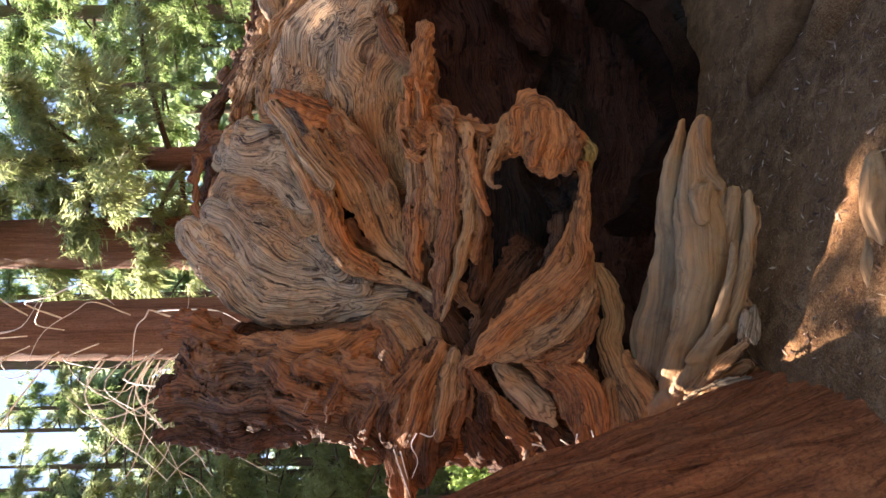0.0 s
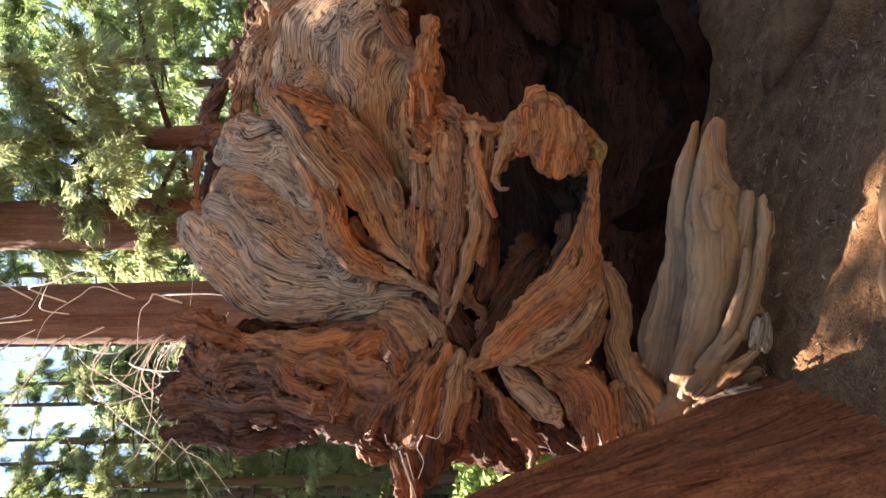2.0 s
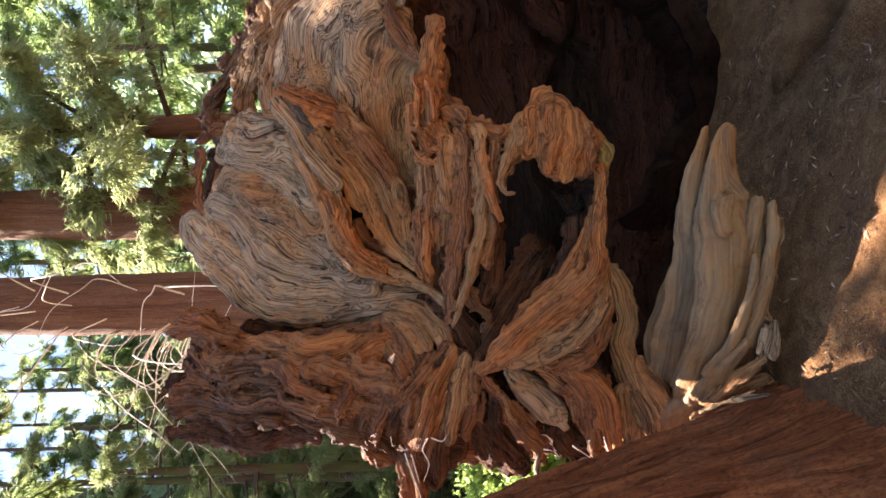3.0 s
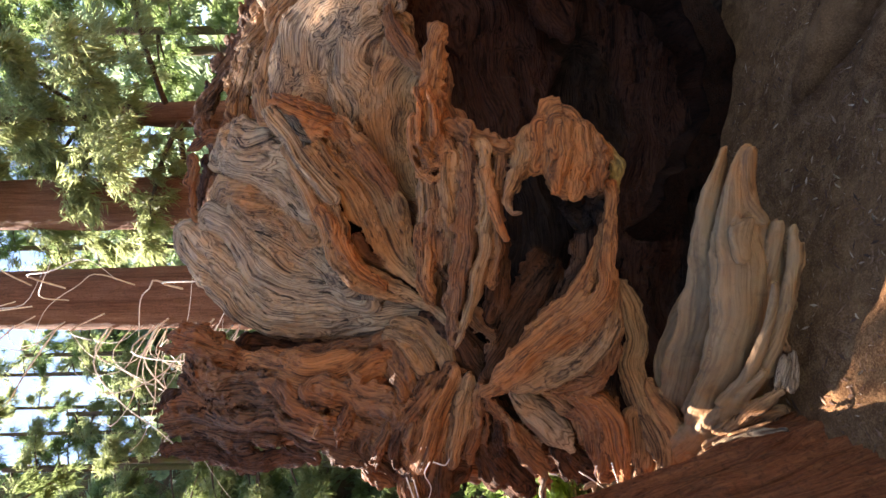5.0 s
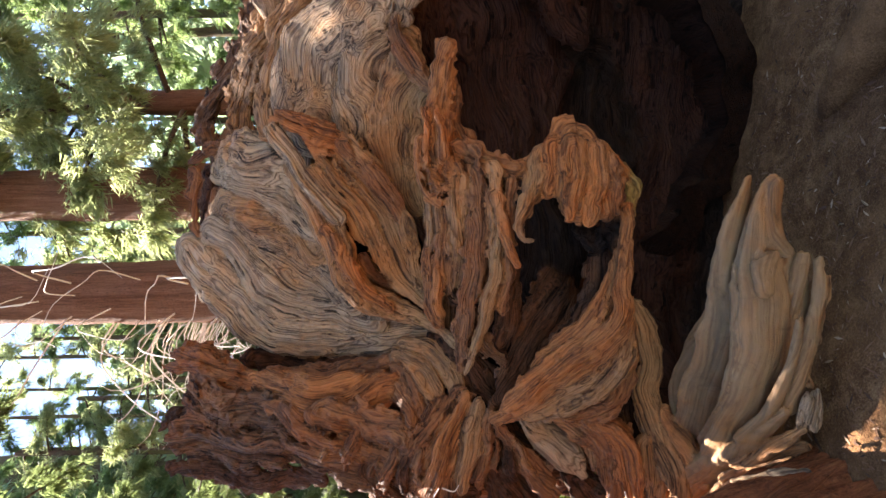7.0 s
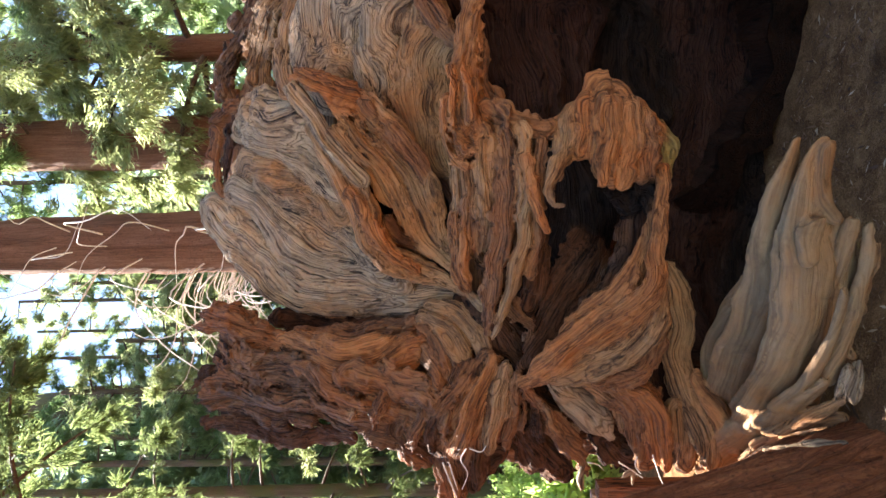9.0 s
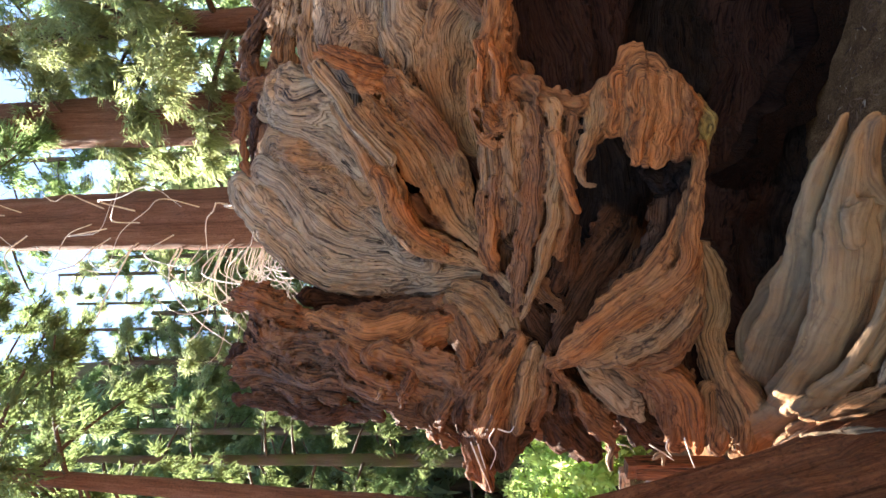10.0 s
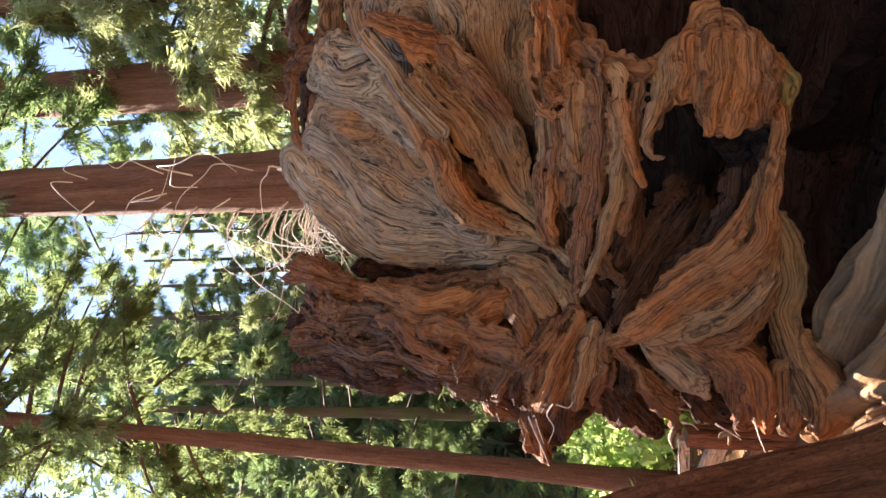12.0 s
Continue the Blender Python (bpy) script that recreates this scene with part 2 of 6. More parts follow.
def mesh_from(name, verts, faces, mat, grain=None, smooth=True):
    me = bpy.data.meshes.new(name)
    faces = np.asarray(faces, np.int32)
    me.vertices.add(len(verts))
    me.vertices.foreach_set("co", np.asarray(verts, np.float32).ravel())
    k = faces.shape[1]
    me.loops.add(faces.size)
    me.loops.foreach_set("vertex_index", faces.ravel())
    me.polygons.add(len(faces))
    me.polygons.foreach_set("loop_start", np.arange(0, faces.size, k, dtype=np.int32))
    me.polygons.foreach_set("loop_total", np.full(len(faces), k, np.int32))
    if smooth:
        me.polygons.foreach_set("use_smooth", np.ones(len(faces), bool))
    if grain is not None:
        att = me.attributes.new("grain", 'FLOAT_VECTOR', 'POINT')
        att.data.foreach_set("vector", np.asarray(grain, np.float32).ravel())
    if "tint" in mat:
        att = me.attributes.new("tint", 'FLOAT_VECTOR', 'POINT')
        att.data.foreach_set("vector", np.tile(np.array(list(mat["tint"]), np.float32), len(verts)))
    me.materials.append(mat)
    me.update(calc_edges=True)
    me.validate()
    return me


def child(name, me, parent, label=""):
    ob = new(name, me)
    ob.parent = parent
    return tagged(ob, label)


def thing(name, label, category, group="", kind="", at=(0, 0, 0)):
    ob = new(name)
    ob.location = at
    return tagged(ob, label, category, group, kind)


def sweep(pts, seed=0, flat=0.85, rough=0.10, flute=0.10, lump=0.0, twist=0.0, warp=0.35, step=0.011, ends="rr", stretch=0.10, comb=14.0, facet=0.0):
    """A grown limb: a tube along a spline of x, y, z, radius, with lumps, flutes and grain. ends: r round, j jagged break, o open."""
    pts = np.array(pts, float)
    length = np.linalg.norm(np.diff(pts[:, :3], axis=0), axis=1).sum()
    rmax = pts[:, 3].max()
    rows = int(np.clip(length / step, 10, 260))
    cols = int(np.clip(2 * math.pi * rmax * 0.9 / step, 12, 200))
    c, u = spline(pts, rows)
    r = np.maximum(c[:, 3], 0.002)
    c = c[:, :3]
    tan = np.gradient(c, axis=0)
    tan /= np.linalg.norm(tan, axis=1)[:, None] + 1e-9
    back = np.array([0.0, 1.0, 0.0]) - tan * tan[:, 1:2]
    small = np.linalg.norm(back, axis=1) < 0.25
    back[small] = np.cross(tan[small], (1.0, 0, 0))
    back /= np.linalg.norm(back, axis=1)[:, None] + 1e-9
    side = np.cross(tan, back)
    cap = np.ones(rows)
    for end, kind in zip((0, 1), ends):
        d = u if end == 0 else u[-1] - u
        reach = max(r[0 if end == 0 else -1] * (1.0 if kind == "r" else 0.25), 0.004)
        if kind != "o":
            q = np.clip(d / reach, 0, 1)
            cap *= np.sqrt(np.clip(1 - (1 - q) ** 2, 0.0, 1)) if kind == "r" else np.clip(0.0 + q ** 0.25, 0, 1)
    th = np.linspace(0, 2 * math.pi, cols, endpoint=False)
    U, TH = np.meshgrid(u, th, indexing="ij")
    R = np.repeat(r[:, None], cols, 1)
    A = TH + twist * U
    base = np.repeat(c[:, None, :], cols, 1)
    ring = np.cos(TH)[..., None] * side[:, None, :] + np.sin(TH)[..., None] * back[:, None, :] * flat
    P0 = (base + ring * R[..., None]).reshape(-1, 3)
    wv = (np.stack([fbm(P0 * 3.2, seed + 40 + k, 3) for k in range(3)], 1) - 0.5) * warp
    G = np.stack([np.cos(A) * R, np.sin(A) * R, U * stretch], -1).reshape(-1, 3)
    G = G + wv * np.array([0.35, 0.35, 0.05]) + seed * 1.37
    ridge = 1 - np.abs(2 * fbm(G * comb, seed + 7, 3, 0.45) - 1) ** 0.8
    comb2 = fbm(G * comb * 3.1, seed + 11, 2)
    low = fbm(P0 * 4.5, seed + 3, 4) - 0.5
    high = fbm(P0 * 17, seed + 5, 3) - 0.5
    d = R.ravel() * (rough * 2.6 * low + lump * 1.4 * high)
    d += np.minimum(R.ravel(), 0.16) * flute * (1.9 * (0.62 - ridge) * -1.0 + 0.75 * (comb2 - 0.5))
    if facet:
        d += R.ravel() * facet * (np.floor(vnoise(G * comb * 0.55, seed + 21) * 4) / 4 - 0.4)
    off = ring.reshape(-1, 3)
    P = P0 + off / (np.linalg.norm(off, axis=1)[:, None] + 1e-9) * d[:, None]
    C = base.reshape(-1, 3)
    P = C + (P - C) * np.repeat(cap, cols)[:, None]
    for end, kind in zip((0, 1), ends):
        if kind == "j":
            dd = U if end == 0 else u[-1] - U
            reach = r[0 if end == 0 else -1] * 1.3
            fall = np.clip(1 - dd / max(reach, 0.02), 0, 1).ravel() ** 1.0
            jag = (fbm(G * 16, seed + 31, 3) - 0.35) * reach * 2.0
            sgn = 1.0 if end == 0 else -1.0
            P += np.repeat(tan, cols, 0) * (sgn * jag * fall)[:, None]
    i, j = np.meshgrid(np.arange(rows - 1), np.arange(cols), indexing="ij")
    a, b = i * cols + j, i * cols + (j + 1) % cols
    faces = np.stack([a, b, b + cols, a + cols], -1).reshape(-1, 4)
    return P, faces, G


def limb(parent, name, mat, pts, label="", seed=0, **kw):
    P, F, G = sweep(pts, seed, **kw)
    return child(name, mesh_from(name, P, F, mat, G), parent, label)


def joined(parts):
    """Several sweeps as one set of vertices, faces and grain."""
    V, F, G, n = [], [], [], 0
    for p, f, g in parts:
        V.append(p), F.append(f + n), G.append(g)
        n += len(p)
    return np.vstack(V), np.vstack(F), np.vstack(G)


def tube(pts, sides=6, rows=0, rough=0.0, seed=0):
    """A thin plain tube, for twigs and branches."""
    pts = np.array(pts, float)
    rows = rows or max(6, 5 * len(pts))
    c, u = spline(pts, rows)
    tan = np.gradient(c[:, :3], axis=0)
    tan /= np.linalg.norm(tan, axis=1)[:, None] + 1e-9
    ref = np.where(np.abs(tan[:, 2:3]) < 0.9, np.array([[0, 0, 1.0]]), np.array([[1.0, 0, 0]]))
    s = np.cross(tan, ref)
    s /= np.linalg.norm(s, axis=1)[:, None] + 1e-9
    b = np.cross(tan, s)
    th = np.linspace(0, 2 * math.pi, sides, endpoint=False)
    P = c[:, None, :3] + c[:, 3][:, None, None] * (np.cos(th)[None, :, None] * s[:, None] + np.sin(th)[None, :, None] * b[:, None])
    i, j = np.meshgrid(np.arange(rows - 1), np.arange(sides), indexing="ij")
    a, e = i * sides + j, i * sides + (j + 1) % sides
    F = np.stack([a, e, e + sides, a + sides], -1).reshape(-1, 4)
    P = P.reshape(-1, 3)
    G = np.stack([np.tile(np.cos(th), rows) * 0.1, np.tile(np.sin(th), rows) * 0.1, np.repeat(u, sides) * 0.1], 1)
    return P, F, G


def sprays(centres, normals, size, count, rng, droop=0.35, length=1.0, slim=0.10):
    """Needle sprays: at each centre a fan of slim pointed blades. Rows of centres, the way each spray grows, its size."""
    n = len(centres)
    way = np.repeat(normals, count, 0) + rng.normal(0, 0.55, (n * count, 3))
    way[:, 2] -= droop
    way /= np.linalg.norm(way, axis=1)[:, None]
    root = np.repeat(centres, count, 0) + rng.normal(0, 0.28, (n * count, 3)) * np.repeat(size, count)[:, None]
    L = np.repeat(size, count) * rng.uniform(0.5, 1.1, n * count) * length
    side = np.cross(way, rng.normal(0, 1, (n * count, 3)))
    side /= np.linalg.norm(side, axis=1)[:, None] + 1e-9
    w = L * slim * 1.25 * rng.uniform(0.7, 1.4, n * count)
    tip = root + way * L[:, None]
    tip[:, 2] -= L * 0.12
    V = np.stack([root + side * w[:, None], tip, root - side * w[:, None]], 1).reshape(-1, 3)
    F = np.arange(len(V)).reshape(-1, 3)
    return V, F


# ---------------------------------------------------------------- ground
def height(x, y):
    """The forest floor's height: a low bank at the standing tree, falling away to the right."""
    x, y = np.asarray(x, float), np.asarray(y, float)
    h = -0.17 * np.clip((x - 0.1) / 1.0, -0.3, 1.6)
    h = h + 0.07 * np.exp(-(((x + 1.25) / 0.85) ** 2 + ((y - 2.5) / 1.0) ** 2))
    h = h + 0.10 * np.exp(-(((x + 0.45) / 0.5) ** 2 + ((y - 3.0) / 0.5) ** 2))
    far = np.clip((np.hypot(x, y - 2) - 5) / 20, 0, 1)
    p = np.stack([x.ravel() * 0.9, y.ravel() * 0.9, np.zeros(x.size)], 1)
    h = h + (fbm(p, 91, 4).reshape(x.shape) - 0.5) * (0.10 + 1.2 * far)
    p2 = p * 6
    return h + (fbm(p2, 95, 3).reshape(x.shape) - 0.5) * 0.035


def build_ground():
    k = 261
    g = np.linspace(-1, 1, k)
    stretch = np.sign(g) * (2.8 * np.abs(g) + 200 * np.abs(g) ** 7)
    X, Y = np.meshgrid(stretch + 0.1, stretch + 2.2, indexing="ij")
    P = np.stack([X, Y, height(X, Y)], -1).reshape(-1, 3)
    i, j = np.meshgrid(np.arange(k - 1), np.arange(k - 1), indexing="ij")
    a = i * k + j
    F = np.stack([a, a + k, a + k + 1, a + 1], -1).reshape(-1, 4)
    ob = new("ground", mesh_from("ground", P, F, DUFF))
    tagged(ob, "red-brown forest floor of needles, bark dust and bare earth", "ground", kind="structure")


build_ground()


# ---------------------------------------------------------------- the fallen tree's root mass
root_mass = thing("fallen_sequoia", "weathered grey and orange root mass of a fallen giant tree", "tree roots", at=(0.2, 3.6, 0))
root_mass.location = (0, 0, 0)


GRAINED, RUN = [], 14


def root(name, mat, pts, label="", seed=0, flat=0.75, rough=0.10, flute=0.12, warp=0.35, comb=11.0, ends="rr", blend=0.018, facet=0.05, lump=0.05, crease=0.35):
    """One limb of the root mass, given by a spline of x, y, z, radius; grow() makes them all one flesh."""
    GRAINED.append(dict(name=name, mat=mat, pts=pts, label=label, seed=seed, flat=flat, rough=rough, flute=flute, warp=warp, comb=comb, ends=ends, blend=blend, facet=facet, lump=lump, crease=crease))


def limb_frame(o):
    length = np.linalg.norm(np.diff(np.array(o["pts"])[:, :3], axis=0), axis=1).sum()
    c, u = spline(o["pts"], int(np.clip(length / 0.03, 8, 60)))
    tan = np.gradient(c[:, :3], axis=0)
    tan /= np.linalg.norm(tan, axis=1)[:, None] + 1e-9
    back = np.array([0.0, 1.0, 0.0]) - tan * tan[:, 1:2]
    back /= np.linalg.norm(back, axis=1)[:, None] + 1e-9
    return c[:, :3], np.maximum(c[:, 3], 0.003), u, back, np.cross(tan, back), tan


def limb_coords(o, P):
    """For points near a limb: across, back and along it, its radius there."""
    c, r, u, back, side, tan = o["frame"]
    P = np.asarray(P, np.float32)
    C = c.astype(np.float32)
    k = np.empty(len(P), np.int64)
    for a in range(0, len(P), 400000):
        q = P[a:a + 400000]
        far = (C * C).sum(1)[None] - 2 * q @ C.T + (q * q).sum(1)[:, None]
        k[a:a + 400000] = np.argmin(far / (r[None] ** 0.5).astype(np.float32), 1)
    k = np.clip(k, 1, len(c) - 2) if len(c) > 3 else np.ones(len(P), np.int64)
    t = np.einsum("ij,ij->i", P - C[k], tan[k].astype(np.float32)) / (u[1] - u[0])
    t = np.clip(t, np.where(k == 1, -1.0, -0.6), np.where(k == len(c) - 2, 1.0, 0.6)).astype(np.float32)
    n = np.where(t < 0, k - 1, k + 1)
    w = np.abs(t)[:, None]
    off = P - (C[k] * (1 - w) + C[n] * w)
    bk = back[k] * (1 - w) + back[n] * w
    sd = side[k] * (1 - w) + side[n] * w
    w = w[:, 0]
    A, B = np.einsum("ij,ij->i", off, sd), np.einsum("ij,ij->i", off, bk)
    extra = np.einsum("ij,ij->i", off, tan[k])
    A = np.sign(A + 1e-9) * np.sqrt(A ** 2 + extra ** 2)
    return A.astype(np.float32), B.astype(np.float32), (u[k] * (1 - w) + u[n] * w).astype(np.float32), (r[k] * (1 - w) + r[n] * w).astype(np.float32)


def limb_grain(o, P, A, B, U):
    wv = np.stack([fbm(P * 2.6, o["seed"] + 40 + k, 2) - 0.5 for k in range(3)], 1) * o["warp"]
    return np.stack([A, B, U * 0.042], 1) + wv * np.array([0.34, 0.34, 0.05]) + o["seed"] * 1.37


def gnarl(P):
    """Bends space a little, so that no limb runs quite straight or round."""
    x, y, z = P[:, 0], P[:, 1], P[:, 2]
    sway = np.stack([np.sin(9.1 * z + 5.3 * y + 1.0) + np.sin(5.7 * z - 7.9 * x + 2.0), np.sin(8.3 * x + 6.1 * z) + np.sin(11.7 * z - 5.1 * x + 1.7), np.sin(8.7 * x + 4.9 * y + 0.6) + np.sin(6.3 * x + 9.9 * z + 4.0)], 1) * 0.011
    fine = np.stack([np.sin(31 * z + 17 * x), np.sin(27 * x - 19 * z + 1.0), np.sin(29 * x + 13 * y + 2.0)], 1) * 0.0035
    return (P + sway + fine).astype(np.float32)


def limb_distance(o, P):
    P = gnarl(P)
    A, B, U, R = limb_coords(o, P)
    rho = np.sqrt(A ** 2 + (B / o["flat"]) ** 2)
    d = (rho - R) * (0.5 + 0.5 * o["flat"])
    near = np.abs(d) < 0.07
    if near.any():
        p, a, b, uu, rr = P[near], A[near], B[near], U[near], R[near]
        k = rr / np.maximum(rho[near], 0.3 * rr)
        G = limb_grain(o, p, a * k, b * k, uu)
        fold = np.abs(2 * fbm(G * o["comb"], o["seed"] + 7, 2, 0.4) - 1) ** 0.75
        fine = np.abs(2 * vnoise(G * o["comb"] * 3.4, o["seed"] + 11) - 1)
        low = fbm(p * 4.5, o["seed"] + 3, 3) - 0.5
        thick = np.minimum(rr, 0.15)
        push = rr * o["rough"] * 3.0 * low + thick * o["flute"] * (3.3 * (fold - 0.42) + 1.0 * (fine - 0.45))
        if o["lump"]:
            push += thick * o["lump"] * 2.0 * (np.abs(2 * fbm(p * 15, o["seed"] + 5, 3) - 1) - 0.3)
        if o["facet"]:
            push += thick * o["facet"] * (np.floor(vnoise(G * o["comb"] * 0.8, o["seed"] + 21) * 4) / 4 - 0.4) * 2
        d[near] -= push
        for end, kind in zip((0, 1), o["ends"]):
            if kind == "j":
                s = uu if end == 0 else o["frame"][2][-1] - uu
                reach = o["pts"][0 if end == 0 else -1][3] * 2.6
                d[near] = np.maximum(d[near], (vnoise(G * 34, o["seed"] + 31) * reach - s) * 0.7)
    return d


def grow(GRAINED, cell):
    """The given limbs as one smoothly merged surface, cut up again so that each limb is a part with its own grain."""
    lo = np.array([9.0, 9.0, 9.0])
    hi = -lo
    for o in GRAINED:
        o["frame"] = limb_frame(o)
        c, r = o["frame"][0], o["frame"][1]
        lo, hi = np.minimum(lo, (c - r[:, None] - 0.16).min(0)), np.maximum(hi, (c + r[:, None] + 0.16).max(0))
    lo = np.maximum(lo, (-1.75, 2.3, -0.35))
    hi = np.minimum(hi, (2.0, 4.9, 3.7))
    dim = np.ceil((hi - lo) / cell).astype(int) + 1
    field = np.full(dim, 0.09, np.float32)
    nearest = np.full(dim, 0.09, np.float32)
    second = np.full(dim, 0.09, np.float32)
    owner = np.full(dim, 255, np.uint8)
    for n, o in enumerate(GRAINED):
        c, r = o["frame"][0], o["frame"][1]
        pad = r[:, None] * 1.4 + 0.05
        a = np.clip(np.floor(((c - pad).min(0) - lo) / cell).astype(int), 0, dim - 1)
        b = np.clip(np.ceil(((c + pad).max(0) - lo) / cell).astype(int) + 1, 1, dim)
        if (b <= a).any():
            continue
        box = tuple(slice(x, y) for x, y in zip(a, b))
        ax = [lo[i] + np.arange(a[i], b[i], dtype=np.float32) * cell for i in range(3)]
        # a coarse look first: only cells close to the limb's skin are worked out in full
        cx = [lo[i] + (np.arange(a[i] // 4, b[i] // 4 + 1, dtype=np.float32) * 4 + 1.5) * cell for i in range(3)]
        shape = [len(v) for v in cx]
        A, B, U, R = limb_coords(o, np.stack(np.meshgrid(*cx, indexing="ij"), -1).reshape(-1, 3))
        rough_d = ((np.sqrt(A ** 2 + (B / o["flat"]) ** 2) - R) * (0.5 + 0.5 * o["flat"])).reshape(shape)
        gi = [np.arange(a[i], b[i]) // 4 - a[i] // 4 for i in range(3)]
        d = np.clip(rough_d[np.ix_(*gi)], -0.09, 0.09).astype(np.float32)
        skin = np.argwhere(np.abs(d) < 0.085)
        d[tuple(skin.T)] = limb_distance(o, (lo + (skin + a) * cell).astype(np.float32))
        f, m = field[box], nearest[box]
        k = o["blend"]
        h = np.clip(0.5 + 0.5 * (f - d) / k, 0, 1)
        field[box] = f * (1 - h) + d * h - k * h * (1 - h)
        win = d < m
        s = second[box]
        s[...] = np.minimum(s, np.maximum(d, m))
        m[win] = d[win]
        owner[box][win] = n
    # crags: sharp-creased relief that ignores the grain, strongest in crumbling wood
    craggy = {"crumbling_brown_wood": 1.9, "red_brown_wood": 1.4, "orange_brown_wood": 0.9, "tan_weathered_wood": 0.75, "grey_weathered_wood": 0.3, "ash_grey_wood": 0.3, "smooth_tan_wood": 0.4, "pale_broken_wood": 0.5, "umber_and_shade_wood": 1.6}
    amount = np.array([craggy.get(o["mat"].name, 1.0) for o in GRAINED] + [0.0] * (256 - len(GRAINED)), np.float32)
    skin = np.argwhere((np.abs(field) < 0.032) & (owner != 255))
    where = tuple(skin.T)
    P = (lo + skin * cell).astype(np.float32)
    crag = 0.032 * (np.abs(2 * fbm(P * 8.0, 611, 3) - 1) - 0.22) + 0.012 * (np.abs(2 * fbm(P * 23.0, 613, 2) - 1) - 0.25)
    field[where] -= crag * amount[owner[where]]
    # gaps where two limbs meet: the wood has shrunk and split along the seam
    split = np.array([o["crease"] for o in GRAINED] + [0.0] * (256 - len(GRAINED)), np.float32)
    apart = second[where] - nearest[where]
    field[where] += 0.030 * split[owner[where]] * np.exp(-(apart / 0.010) ** 2) * (0.45 + 1.1 * vnoise(P * 9.0, 617))
    # a net of one point in each cell that the surface crosses
    inside = field < 0
    sx_, sy_, sz_ = dim
    corner = np.zeros(dim - 1, np.uint8)
    for dx in (0, 1):
        for dy in (0, 1):
            for dz in (0, 1):
                corner += inside[dx:sx_ - 1 + dx, dy:sy_ - 1 + dy, dz:sz_ - 1 + dz]
    live = (corner > 0) & (corner < 8)
    cells = np.argwhere(live)
    index = np.full(dim - 1, -1, np.int32)
    index[live] = np.arange(len(cells))
    total, weight = np.zeros((len(cells), 3), np.float32), np.zeros(len(cells), np.float32)
    offs = [np.array(v) for v in ((0, 0, 0), (1, 0, 0), (0, 1, 0), (1, 1, 0), (0, 0, 1), (1, 0, 1), (0, 1, 1), (1, 1, 1))]
    val = [field[tuple((cells + v).T)] for v in offs]
    for i in range(8):
        for axis in range(3):
            j = i | (1 << axis)
            if j == i:
                continue
            cross = (val[i] < 0) != (val[j] < 0)
            t = val[i] / (val[i] - val[j] + 1e-12)
            total[cross] += (offs[i] + t[:, None] * (offs[j] - offs[i]))[cross]
            weight[cross] += 1
    V = lo + (cells + total / weight[:, None]) * cell
    quads = []
    for axis in range(3):
        a1, a2 = (axis + 1) % 3, (axis + 2) % 3
        s0 = [slice(1, -1)] * 3
        s1 = [slice(1, -1)] * 3
        s0[axis], s1[axis] = slice(0, -1), slice(1, None)
        x, y = inside[tuple(s0)], inside[tuple(s1)]
        for flip, hit in ((False, x & ~y), (True, ~x & y)):
            e = np.argwhere(hit)
            e[:, a1] += 1
            e[:, a2] += 1
            ring = []
            for p, q in ((-1, -1), (0, -1), (0, 0), (-1, 0)):
                g = e.copy()
                g[:, a1] += p
                g[:, a2] += q
                ring.append(index[tuple(g.T)])
            ring = np.stack(ring if not flip else ring[::-1], 1)
            quads.append(ring[(ring >= 0).all(1)])
    Q = np.vstack(quads)
    own = owner[tuple(np.clip(np.round((V - lo) / cell).astype(int), 0, dim - 1).T)]
    fo = own[Q[:, 0]]
    normal = np.zeros_like(V)
    fn = np.cross(V[Q[:, 2]] - V[Q[:, 0]], V[Q[:, 3]] - V[Q[:, 1]])
    for k in range(4):
        for axis in range(3):
            normal[:, axis] += np.bincount(Q[:, k], fn[:, axis], len(V))
    normal /= np.linalg.norm(normal, axis=1)[:, None] + 1e-12
    # one root's colour runs into the next along the skin
    tint = np.array([list(o["mat"]["tint"]) for o in GRAINED])[np.minimum(own, len(GRAINED) - 1)]
    ends = np.concatenate([Q, np.roll(Q, -1, 1)], 0).reshape(-1)
    starts = np.concatenate([np.roll(Q, -1, 1), Q], 0).reshape(-1)
    degree = np.bincount(ends, minlength=len(V))[:, None] + 1e-9
    for k in range(RUN):
        tint = 0.3 * tint + 0.7 * np.stack([np.bincount(ends, tint[starts, c], len(V)) for c in range(3)], 1) / degree
    pieces = {}
    for n in range(len(GRAINED)):
        faces = np.flatnonzero(fo == n)
        if not len(faces):
            pieces.pop(n, None)
            continue
        used, back = np.unique(Q[faces], return_inverse=True)
        back = back.reshape(-1, 4)
        tag = np.arange(len(used))
        while True:
            old = tag.copy()
            np.minimum.at(tag, back, np.repeat(tag[back].min(1)[:, None], 4, 1))
            tag = tag[tag]
            if (old == tag).all():
                break
        comp = tag[back[:, 0]]
        ids, sizes = np.unique(comp, return_counts=True)
        for c, size in zip(ids, sizes):
            if size < 150:
                mine = faces[comp == c]
                touch = np.isin(Q, Q[mine]).any(1) & (fo != n)
                if touch.any():
                    fo[mine] = np.bincount(fo[touch]).argmax()
        pieces[n] = [faces[comp == c] for c, size in zip(ids, sizes) if size >= 150]
    for n, group in ((n, g) for n, gs in pieces.items() for g in gs):
        o, q = GRAINED[n], Q[group[fo[group] == n]]
        used, back = np.unique(q, return_inverse=True)
        p = V[used]
        w = gnarl(p)
        A, B, U, R = limb_coords(o, w)
        G = limb_grain(o, w, A, B, U)
